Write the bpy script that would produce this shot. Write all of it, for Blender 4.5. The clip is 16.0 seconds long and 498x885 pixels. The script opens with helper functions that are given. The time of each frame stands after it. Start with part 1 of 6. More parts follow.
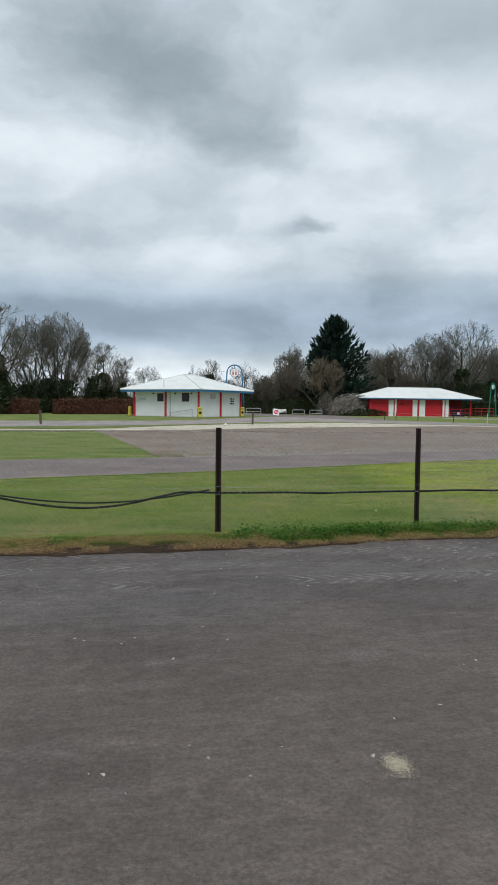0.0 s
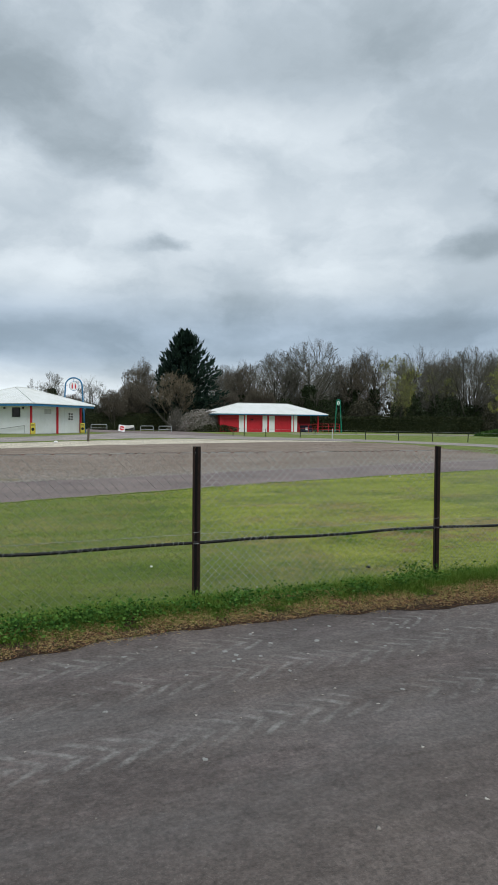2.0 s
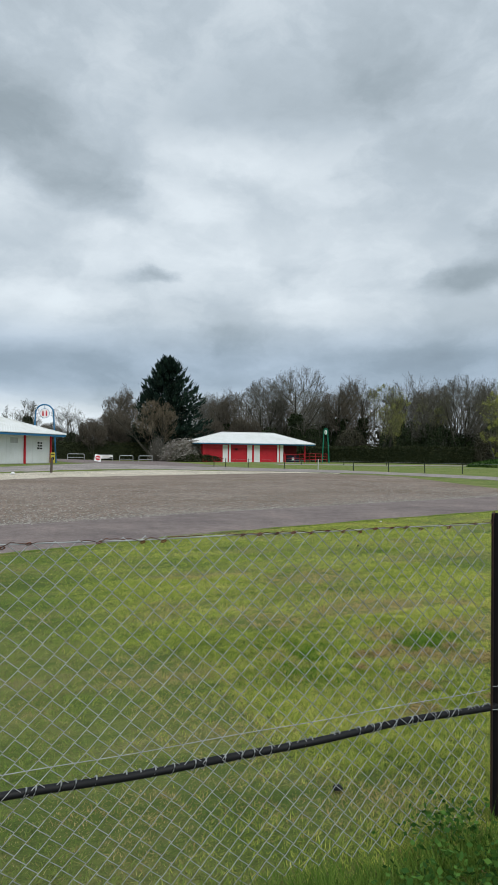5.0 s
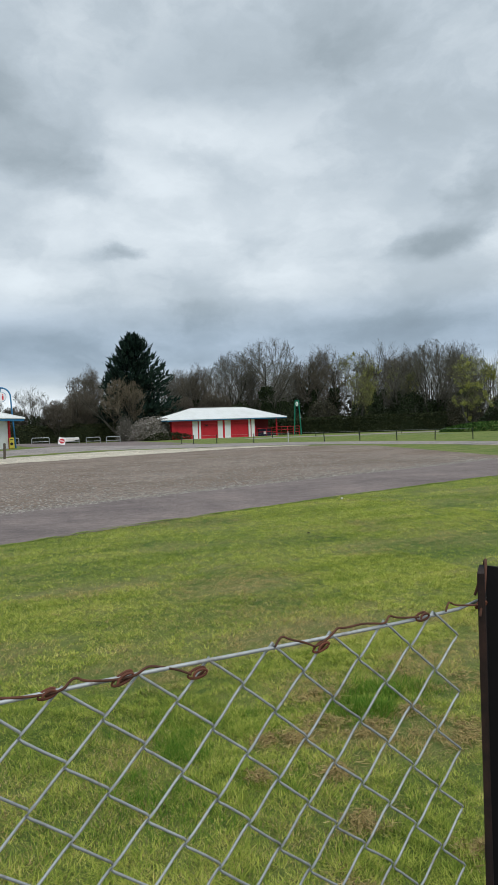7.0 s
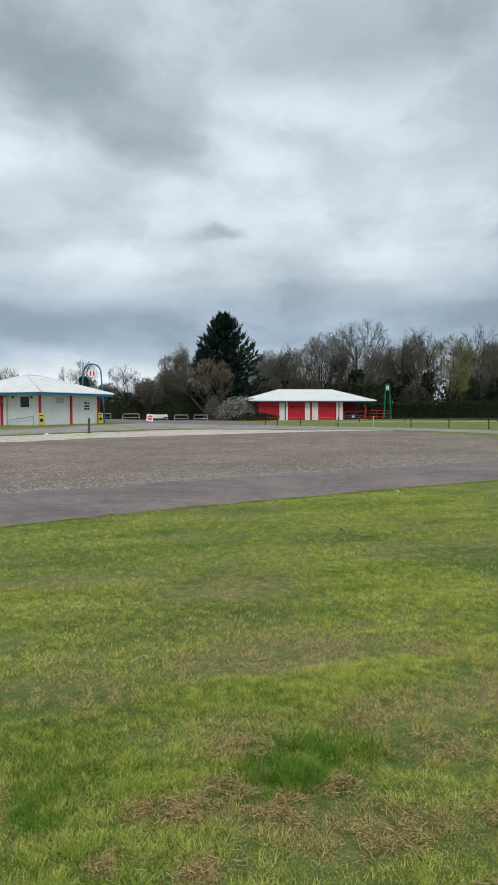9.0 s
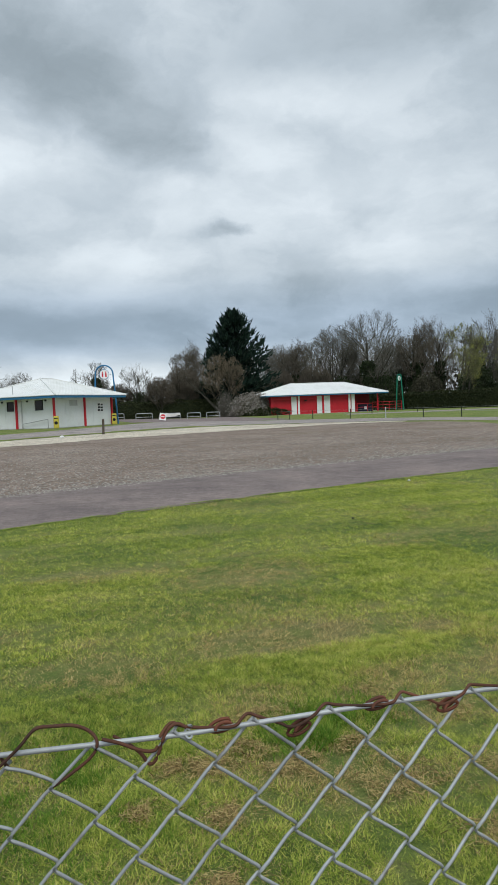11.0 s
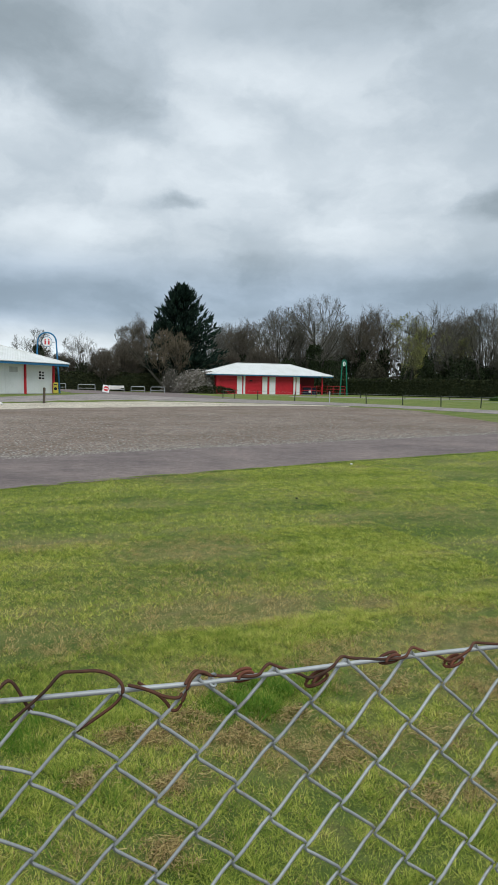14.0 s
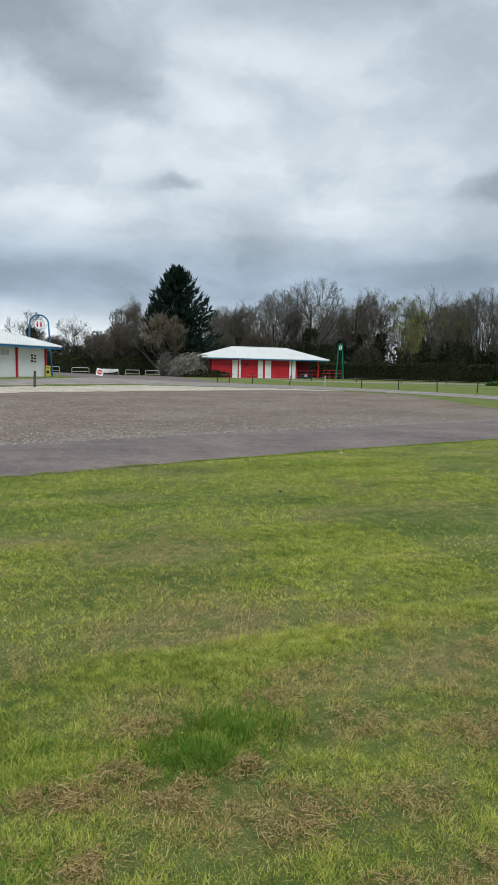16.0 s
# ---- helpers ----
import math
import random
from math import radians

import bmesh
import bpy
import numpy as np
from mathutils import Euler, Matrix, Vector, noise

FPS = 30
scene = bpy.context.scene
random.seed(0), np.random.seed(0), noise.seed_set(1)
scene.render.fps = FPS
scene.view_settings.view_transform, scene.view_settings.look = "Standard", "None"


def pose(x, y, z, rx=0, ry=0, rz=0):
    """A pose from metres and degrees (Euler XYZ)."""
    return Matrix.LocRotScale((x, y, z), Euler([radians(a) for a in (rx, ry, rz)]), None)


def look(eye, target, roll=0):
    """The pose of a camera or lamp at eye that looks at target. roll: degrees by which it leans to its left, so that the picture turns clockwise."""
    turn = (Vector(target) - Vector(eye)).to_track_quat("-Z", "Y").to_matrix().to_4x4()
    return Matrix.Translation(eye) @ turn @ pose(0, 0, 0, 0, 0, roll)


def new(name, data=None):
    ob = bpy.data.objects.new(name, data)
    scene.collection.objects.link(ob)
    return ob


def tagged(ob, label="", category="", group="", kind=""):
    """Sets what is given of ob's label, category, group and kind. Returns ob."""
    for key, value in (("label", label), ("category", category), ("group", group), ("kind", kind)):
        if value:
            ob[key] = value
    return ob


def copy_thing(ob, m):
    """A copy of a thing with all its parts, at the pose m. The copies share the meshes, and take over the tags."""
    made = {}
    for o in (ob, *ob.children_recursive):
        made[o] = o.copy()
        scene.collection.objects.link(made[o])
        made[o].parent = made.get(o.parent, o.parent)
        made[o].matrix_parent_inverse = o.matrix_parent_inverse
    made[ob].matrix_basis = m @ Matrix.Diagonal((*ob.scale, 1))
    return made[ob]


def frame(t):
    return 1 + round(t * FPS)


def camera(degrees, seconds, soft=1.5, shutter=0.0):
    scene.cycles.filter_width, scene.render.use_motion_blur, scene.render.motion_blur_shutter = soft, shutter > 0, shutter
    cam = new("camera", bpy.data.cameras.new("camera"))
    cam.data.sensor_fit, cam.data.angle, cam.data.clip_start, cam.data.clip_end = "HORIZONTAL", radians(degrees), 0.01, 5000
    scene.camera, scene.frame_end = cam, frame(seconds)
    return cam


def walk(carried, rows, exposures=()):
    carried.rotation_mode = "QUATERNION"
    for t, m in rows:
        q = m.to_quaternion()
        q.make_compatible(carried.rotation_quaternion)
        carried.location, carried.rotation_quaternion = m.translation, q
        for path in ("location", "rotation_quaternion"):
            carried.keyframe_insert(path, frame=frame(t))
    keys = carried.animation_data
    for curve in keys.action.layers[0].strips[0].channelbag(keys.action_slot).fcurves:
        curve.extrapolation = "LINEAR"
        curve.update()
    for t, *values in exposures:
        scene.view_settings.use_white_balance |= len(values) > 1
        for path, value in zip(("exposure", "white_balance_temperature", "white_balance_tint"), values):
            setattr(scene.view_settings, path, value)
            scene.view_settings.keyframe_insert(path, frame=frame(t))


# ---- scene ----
cam = camera(41.5, 16.0, soft=1.1)
PATH = [
    (0, (-1.001, -7.468, 1.473), (-0.644, -5.503, 1.358), 0.6),
    (0.5, (-0.489, -6.815, 1.447), (-0.096, -4.857, 1.351), 1.0),
    (1, (-0.05, -6.241, 1.431), (0.423, -4.301, 1.325), 0.7),
    (1.5, (0.444, -5.541, 1.423), (1.104, -3.655, 1.341), 0.7),
    (2, (0.824, -4.937, 1.401), (1.595, -3.093, 1.34), 0.5),
    (2.5, (1.171, -4.38, 1.384), (2.045, -2.581, 1.352), -1.3),
    (3, (1.444, -3.805, 1.389), (2.286, -1.991, 1.363), -1.9),
    (3.5, (1.748, -3.297, 1.414), (2.551, -1.466, 1.397), -0.6),
    (3.7, (1.896, -3.122, 1.42), (2.719, -1.299, 1.412), 0.7),
    (5.8, (3.39, -1.43, 1.427), (4.151, 0.419, 1.466), 0.0),
    (6, (3.515, -1.325, 1.417), (4.242, 0.538, 1.444), -0.7),
    (6.5, (3.833, -0.923, 1.392), (4.542, 0.947, 1.38), -1.8),
    (7, (4.204, -0.555, 1.37), (5.071, 1.247, 1.323), -2.1),
    (7.5, (4.521, -0.446, 1.366), (5.392, 1.352, 1.284), -0.4),
    (8, (4.8, -0.31, 1.357), (5.699, 1.472, 1.242), 1.2),
    (8.5, (5.009, -0.205, 1.371), (5.889, 1.588, 1.279), 0.7),
    (9, (5.136, -0.239, 1.383), (5.743, 1.664, 1.285), -0.2),
    (9.5, (5.159, -0.285, 1.382), (5.714, 1.634, 1.28), -1.0),
    (9.7, (5.121, -0.36, 1.378), (5.72, 1.545, 1.27), -1.6),
    (11.8, (5.082, -0.483, 1.388), (5.634, 1.436, 1.276), -2.6),
    (12, (5.084, -0.484, 1.389), (5.689, 1.418, 1.268), -2.2),
    (12.5, (5.062, -0.472, 1.383), (5.71, 1.415, 1.235), -1.0),
    (13, (5.036, -0.47, 1.373), (5.692, 1.412, 1.2), -0.1),
    (13.5, (5.008, -0.481, 1.379), (5.715, 1.383, 1.22), 1.1),
    (14, (5.021, -0.456, 1.366), (5.751, 1.397, 1.189), 1.0),
    (14.5, (5.116, -0.391, 1.371), (5.835, 1.467, 1.186), 0.8),
    (15, (5.232, -0.332, 1.397), (5.96, 1.523, 1.233), 0.4),
    (15.5, (5.312, -0.239, 1.385), (6.061, 1.605, 1.186), -0.2),
    (16, (5.35, -0.1, 1.395), (6.089, 1.745, 1.169), 1.2),
]
walk(cam, [(t, look(eye, goal, roll)) for t, eye, goal, roll in PATH], exposures=((0.0, 0.30, 6400, 6.5), (16.0, 0.30, 6400, 6.5)))

# ---- sky and light ----
world = bpy.data.worlds.new("world")
scene.world = world
world.use_nodes = True


class Nodes:
    """Short hand for node trees."""

    def __init__(self, tree):
        self.t = tree

    def add(self, kind):
        return self.t.nodes.new(kind)

    def put(self, sock, value):
        if hasattr(value, "is_linked"):
            self.t.links.new(value, sock)
        elif value is not None:
            if sock.type == "RGBA" and len(value) == 3:
                value = (*value, 1)
            sock.default_value = value

    def math(self, op, a, b=None, c=None, clamp=False):
        n = self.add("ShaderNodeMath")
        n.operation, n.use_clamp = op, clamp
        for s, v in zip(n.inputs, (a, b, c)):
            self.put(s, v)
        return n.outputs[0]

    def vec(self, op, a, b=None):
        n = self.add("ShaderNodeVectorMath")
        n.operation = op
        for s, v in zip(n.inputs, (a, b)):
            self.put(s, v)
        return n.outputs["Value" if op in ("LENGTH", "DOT_PRODUCT") else "Vector"]

    def split(self, v):
        n = self.add("ShaderNodeSeparateXYZ")
        self.put(n.inputs[0], v)
        return n.outputs

    def join(self, x, y, z=0.0):
        n = self.add("ShaderNodeCombineXYZ")
        for s, v in zip(n.inputs, (x, y, z)):
            self.put(s, v)
        return n.outputs[0]

    def noise(self, vector, scale, detail=4.0, rough=0.55, color=False):
        n = self.add("ShaderNodeTexNoise")
        self.put(n.inputs["Vector"], vector)
        n.inputs["Scale"].default_value = scale
        n.inputs["Detail"].default_value = detail
        n.inputs["Roughness"].default_value = rough
        return n.outputs["Color" if color else "Fac"]

    def cells(self, vector, scale, out="Distance"):
        n = self.add("ShaderNodeTexVoronoi")
        self.put(n.inputs["Vector"], vector)
        n.inputs["Scale"].default_value = scale
        return n.outputs[out]

    def span(self, v, a, b, c=0.0, d=1.0, smooth=False):
        n = self.add("ShaderNodeMapRange")
        n.interpolation_type = "SMOOTHSTEP" if smooth else "LINEAR"
        for s, x in zip(n.inputs, (v, a, b, c, d)):
            self.put(s, x)
        return n.outputs[0]

    def mix(self, f, a, b, blend="MIX"):
        n = self.add("ShaderNodeMix")
        n.data_type, n.blend_type = "RGBA", blend
        self.put(n.inputs[0], f)
        self.put(n.inputs[6], a)
        self.put(n.inputs[7], b)
        return n.outputs[2]

    def ramp(self, f, *stops):
        n = self.add("ShaderNodeValToRGB")
        self.put(n.inputs[0], f)
        el = n.color_ramp.elements
        while len(el) < len(stops):
            el.new(0.5)
        for e, (p, c) in zip(el, stops):
            e.position, e.color = p, (*c, 1)
        return n.outputs[0]


SUN_AZ, SUN_EL = 178.0, 48.0  # degrees clockwise from +y, and above the horizon
w = Nodes(world.node_tree)
bg = world.node_tree.nodes["Background"]
way = w.vec("NORMALIZE", w.add("ShaderNodeTexCoord").outputs["Generated"])
dx, dy, dz = w.split(way)
az = w.math("MULTIPLY", w.math("ARCTAN2", dx, dy), 57.2958)
el = w.math("MULTIPLY", w.math("ARCSINE", dz), 57.2958)
# cloud deck seen in perspective: the layer's plane coordinates
lift = w.math("ADD", w.math("MAXIMUM", dz, 0.0), 0.20)
deck = w.join(w.math("DIVIDE", dx, lift), w.math("DIVIDE", dy, lift), 0.0)
dome = w.join(w.math("MULTIPLY", az, 0.050), w.math("MULTIPLY", el, 0.085), 0.3)
warp = w.noise(dome, 1.5, 7.0, 0.60, color=True)
wx, wy, wz = w.split(warp)
az2 = w.math("ADD", az, w.math("MULTIPLY", w.math("SUBTRACT", wx, 0.5), 15.0))
el2 = w.math("ADD", el, w.math("MULTIPLY", w.math("SUBTRACT", wy, 0.5), 5.0))
curl = w.vec("ADD", dome, w.vec("MULTIPLY", w.vec("SUBTRACT", warp, (0.5, 0.5, 0.5)), (0.55, 0.45, 0.0)))
puff = w.span(w.noise(curl, 1.35, 8.0, 0.58), 0.34, 0.66, smooth=True)
veil = w.noise(deck, 1.1, 6.0, 0.55)
tone = w.math("ADD", w.math("MULTIPLY", w.math("SUBTRACT", puff, 0.5), 0.20), w.math("MULTIPLY", w.math("SUBTRACT", veil, 0.5), 0.42))
# layers by height: a dark bank low down, a bright belt, a grey top
belt = w.ramp(w.span(el, 0.0, 40.0), (0.0, (0.74,) * 3), (0.09, (0.60,) * 3), (0.145, (0.40,) * 3), (0.21, (0.42,) * 3),
              (0.28, (0.58,) * 3), (0.40, (0.70,) * 3), (0.52, (0.68,) * 3), (0.68, (0.55,) * 3), (1.0, (0.56,) * 3))
tone = w.math("ADD", tone, belt)
for a0, e0, sa, se, tilt, amp in ((2.5, 25.5, 12, 4.6, -0.30, -0.30), (12, 20.5, 10, 2.4, -0.30, -0.16), (20, 18.5, 11, 3.0, 0.0, 0.10), (-5, 19.5, 9, 2.4, -0.1, 0.16),
                                  (-4, 14.8, 9, 2.0, 0.0, -0.12), (15.9, 14.7, 2.3, 0.75, 0.0, -0.22), (23, 9.7, 9, 1.3, 0.05, -0.13), (8, 12.8, 8, 1.8, 0.0, 0.10),
                                  (1, 7.2, 17, 2.4, 0.0, -0.26), (2, 2.8, 14, 2.0, 0.0, 0.30), (41.5, 14.5, 5.5, 1.7, 0.12, -0.30), (46, 18.5, 4.5, 4.0, 0.3, -0.24), (28, 29, 15, 4.5, 0.1, -0.16),
                                  (24, 24, 9, 2.6, -0.2, 0.10), (33, 18, 8, 2.6, 0.0, 0.10), (39, 7.8, 12, 1.8, 0.0, -0.16), (30, 12.6, 9, 1.5, 0.0, 0.08)):
    u = w.math("DIVIDE", w.math("SUBTRACT", az2, float(a0)), float(sa))
    v = w.math("DIVIDE", w.math("SUBTRACT", w.math("SUBTRACT", el2, float(e0)), w.math("MULTIPLY", w.math("SUBTRACT", az2, float(a0)), tilt)), float(se))
    d = w.vec("LENGTH", w.join(u, v))
    tone = w.math("ADD", tone, w.span(d, 1.15, 0.1, 0.0, amp, smooth=True))
cloud = w.ramp(tone, (0.0, (0.185, 0.215, 0.240)), (0.30, (0.278, 0.322, 0.362)), (0.55, (0.425, 0.475, 0.530)), (0.78, (0.625, 0.668, 0.718)), (1.0, (0.76, 0.81, 0.86)))
cloud = w.mix(w.math("MULTIPLY", w.span(el, 12.0, 7.0, 0.0, 0.9, smooth=True), w.span(el, 3.6, 5.6)), cloud, w.mix(1.0, cloud, (0.91, 0.975, 1.08), "MULTIPLY"))
zenith = w.span(el, 34.0, 75.0, 1.0, 1.9, smooth=True)
sky = w.add("ShaderNodeTexSky")
sky.sky_type, sky.sun_disc, sky.sun_elevation, sky.sun_rotation = "NISHITA", False, radians(SUN_EL), radians(SUN_AZ)
total = w.mix(1.0, w.mix(0.04, cloud, w.mix(1.0, sky.outputs[0], (0.1, 0.1, 0.1), "MULTIPLY")), w.join(zenith, zenith, zenith), "MULTIPLY")
w.put(bg.inputs[0], total)
bg.inputs[1].default_value = 1.0

lamp = bpy.data.lights.new("sun", "SUN")
lamp.energy, lamp.angle, lamp.color = 1.4, radians(30), (1.0, 0.97, 0.92)
sun = new("sun", lamp)
to_sun = Vector((math.sin(radians(SUN_AZ)) * math.cos(radians(SUN_EL)), math.cos(radians(SUN_AZ)) * math.cos(radians(SUN_EL)), math.sin(radians(SUN_EL))))
sun.matrix_world = look(to_sun * 50, (0, 0, 0))


# ---- materials ----
def material(name, rough=0.8, metal=0.0, spec=0.3):
    m = bpy.data.materials.new(name)
    m.use_nodes = True
    n = Nodes(m.node_tree)
    b = m.node_tree.nodes["Principled BSDF"]
    b.inputs["Roughness"].default_value, b.inputs["Metallic"].default_value = rough, metal
    b.inputs["Specular IOR Level"].default_value = spec
    return m, n, b


def bump(n, b, height, strength, distance=0.02):
    k = n.add("ShaderNodeBump")
    k.inputs["Strength"].default_value, k.inputs["Distance"].default_value = strength, distance
    n.put(k.inputs["Height"], height)
    n.put(b.inputs["Normal"], k.outputs[0])


def where(n):
    return n.add("ShaderNodeNewGeometry").outputs["Position"]


def painted(name, col, rough=0.5, dirt=(0.25, 0.22, 0.18), amount=0.35, scale=1.5, metal=0.0, grain=30.0):
    """Paint or metal with grime at two scales."""
    m, n, b = material(name, rough, metal)
    p = n.add("ShaderNodeTexCoord").outputs["Object"]
    big = n.span(n.noise(p, scale, 6.0, 0.65), 0.45, 0.75, 0.0, amount)
    small = n.span(n.noise(p, grain, 3.0), 0.3, 0.8, 0.88, 1.08)
    c = n.mix(big, col, tuple(a * d * 1.6 for a, d in zip(col, dirt)))
    n.put(b.inputs["Base Color"], n.mix(1.0, c, n.join(small, small, small), "MULTIPLY"))
    n.put(b.inputs["Roughness"], n.span(n.noise(p, scale * 3), 0.3, 0.7, rough - 0.1, min(rough + 0.15, 1.0)))
    bump(n, b, n.noise(p, grain, 4.0), 0.15, 0.004)
    return m


def leafy(name, *cols, rough=0.7, through_light=0.0, patch=0.0):
    """Foliage and blades: tints vary from piece to piece, and in patches."""
    m, n, b = material(name, rough, spec=0.15)
    f = n.add("ShaderNodeNewGeometry").outputs["Random Per Island"]
    if patch:
        f = n.math("ADD", n.math("ADD", n.math("MULTIPLY", f, 0.52), n.math("MULTIPLY", n.span(n.noise(where(n), patch * 11.0, 4.0, 0.7), 0.38, 0.62), 0.24)), n.math("MULTIPLY", n.span(n.noise(n.vec("MULTIPLY", where(n), (0.45, 1.25, 1.0)), patch, 6.0, 0.68), 0.37, 0.63), 0.24))
    k = len(cols) - 1
    c = n.ramp(f, *[(i / k, c) for i, c in enumerate(cols)])
    n.put(b.inputs["Base Color"], c)
    if through_light:
        tl, mx = n.add("ShaderNodeBsdfTranslucent"), n.add("ShaderNodeMixShader")
        n.put(tl.inputs["Color"], c)
        mx.inputs[0].default_value = through_light
        n.put(mx.inputs[1], b.outputs[0])
        n.put(mx.inputs[2], tl.outputs[0])
        n.put(n.t.nodes["Material Output"].inputs["Surface"], mx.outputs[0])
    return m


def lawn_material():
    m, n, b = material("lawn soil", 0.95, spec=0.1)
    p = where(n)
    g = n.ramp(n.noise(n.vec("MULTIPLY", p, (0.45, 1.25, 1.0)), 1.1, 6.0, 0.68), (0.32, (0.090, 0.142, 0.032)), (0.45, (0.150, 0.205, 0.050)), (0.55, (0.215, 0.248, 0.074)), (0.68, (0.275, 0.248, 0.115)))
    g = n.mix(n.span(n.noise(n.vec("MULTIPLY", p, (0.35, 1.4, 1.0)), 1.1, 5.0, 0.65), 0.56, 0.70, 0.0, 0.5), g, (0.28, 0.230, 0.105))
    g = n.mix(n.span(n.noise(p, 12.0, 5.0, 0.75), 0.44, 0.62, 0.0, 0.42), g, (0.055, 0.088, 0.024))
    g = n.mix(n.span(n.noise(p, 7.0, 5.0, 0.7), 0.54, 0.68, 0.0, 0.45), g, (0.28, 0.230, 0.105))
    g = n.mix(n.span(n.noise(p, 90.0, 3.0, 0.7), 0.48, 0.64, 0.0, 0.5), g, (0.040, 0.050, 0.018))
    n.put(b.inputs["Base Color"], g)
    bump(n, b, n.noise(p, 40.0, 5.0, 0.7), 0.9, 0.04)
    return m


def tarmac_material(name, base, mark=False, warm=1.0):
    m, n, b = material(name, 0.95, spec=0.12)
    p = where(n)
    x, y, z = n.split(p)
    stain = n.noise(p, 0.6, 6.0, 0.65)
    c = n.ramp(stain, (0.32, tuple(base * k for k in (0.62 * warm, 0.61, 0.60))), (0.50, tuple(base * k for k in (1.0 * warm, 0.99, 0.92))), (0.68, tuple(base * k for k in (1.36 * warm, 1.32, 1.20))))
    streak = n.noise(n.vec("MULTIPLY", p, (0.5, 2.2, 1.0)), 1.6, 6.0, 0.7)
    c = n.mix(n.span(streak, 0.50, 0.66, 0.0, 0.60 if mark else 0.25), c, tuple(base * k for k in (1.70 * warm, 1.64, 1.60)))
    blot = n.noise(p, 5.0, 7.0, 0.72)
    c = n.mix(n.span(blot, 0.42, 0.62, 0.0, 0.50), c, tuple(base * k for k in (0.64 * warm, 0.61, 0.58)))
    worn = n.noise(p, 14.0, 6.0, 0.75)
    c = n.mix(n.span(worn, 0.50, 0.70, 0.0, 0.38), c, tuple(base * k for k in (1.6 * warm, 1.54, 1.45)))
    grit = n.cells(p, 130.0)
    c = n.mix(n.span(grit, 0.0, 0.30, 0.5, 0.0), c, tuple(base * k for k in (2.6, 2.5, 2.35)))
    c = n.mix(n.span(n.noise(p, 60.0, 5.0, 0.75), 0.46, 0.64, 0.0, 0.50), c, tuple(base * 0.45 for k in range(3)))
    if mark:  # browner dust out in the road
        c = n.mix(n.math("MULTIPLY", n.span(y, -2.4, -4.4), n.span(n.noise(p, 0.9, 5.0, 0.65), 0.35, 0.65, 0.25, 0.6)), c, (0.130, 0.107, 0.090))
    if mark:  # pale dust where wheels run along the verge
        lane = n.span(n.math("ABSOLUTE", n.math("ADD", y, 2.0)), 1.3, 0.5)
        c = n.mix(n.math("MULTIPLY", lane, n.span(n.noise(n.vec("MULTIPLY", p, (0.35, 1.6, 1.0)), 1.3, 5.0, 0.65), 0.42, 0.64, 0.0, 0.38)), c, (0.150, 0.145, 0.144))
    if mark:  # dusty tread prints of tyres, in two lanes along the verge
        for lane, half in ((-1.12, 0.15), (-1.55, 0.17), (-2.15, 0.16)):
            off = n.math("ABSOLUTE", n.math("SUBTRACT", y, n.math("ADD", n.math("MULTIPLY", n.noise(n.join(x, 0.0), 0.35, 1.0), 0.5), lane - 0.25)))
            tread = n.math("SINE", n.math("MULTIPLY", n.math("ADD", n.math("ADD", x, n.math("MULTIPLY", n.noise(p, 3.0, 3.0, 0.6), 0.16)), n.math("MULTIPLY", off, 1.3)), 44.0))
            inside = n.math("MULTIPLY", n.span(off, half, half * 0.75), n.span(n.noise(p, 1.1, 4.0, 0.6), 0.40, 0.56))
            c = n.mix(n.math("MULTIPLY", n.math("MULTIPLY", n.span(tread, 0.0, 0.9), inside), n.math("MULTIPLY", n.span(worn, 0.38, 0.58, 0.10, 0.75), n.span(n.noise(p, 4.0, 4.0, 0.7), 0.42, 0.60, 0.25, 1.0))), c, (0.24, 0.232, 0.222))
    k = n.math("MULTIPLY", n.span(n.noise(p, 48.0, 4.0, 0.75), 0.36, 0.64, 0.80, 1.18), n.span(n.noise(n.vec("MULTIPLY", p, (0.7, 1.5, 1.0)), 11.0, 5.0, 0.75), 0.36, 0.64, 0.86, 1.12))
    c = n.mix(1.0, c, n.join(k, k, k), "MULTIPLY")
    n.put(b.inputs["Base Color"], c)
    bump(n, b, n.math("SUBTRACT", n.noise(p, 70.0, 4.0, 0.7), n.math("MULTIPLY", grit, 0.6)), 0.6, 0.008)
    return m


def gravel_material(name, a, c2, c3):
    m, n, b = material(name, 0.95, spec=0.15)
    p = where(n)
    c = n.mix(n.span(n.noise(p, 0.30, 6.0, 0.7), 0.40, 0.62), a, c2)
    c = n.mix(n.span(n.noise(n.vec("MULTIPLY", p, (0.3, 1.0, 1.0)), 0.5, 5.0, 0.7), 0.57, 0.70, 0.0, 0.55), c, c3)
    st = n.cells(p, 22.0, "Color")
    r, g_, b_ = n.split(st)
    k = n.math("MULTIPLY", n.span(r, 0.0, 1.0, 0.62, 1.38), n.span(n.noise(p, 2.4, 6.0, 0.8), 0.36, 0.64, 0.70, 1.30))
    c = n.mix(1.0, c, n.join(k, k, k), "MULTIPLY")
    n.put(b.inputs["Base Color"], c)
    bump(n, b, n.math("MULTIPLY", n.cells(p, 22.0), -1.0), 0.9, 0.04)
    return m


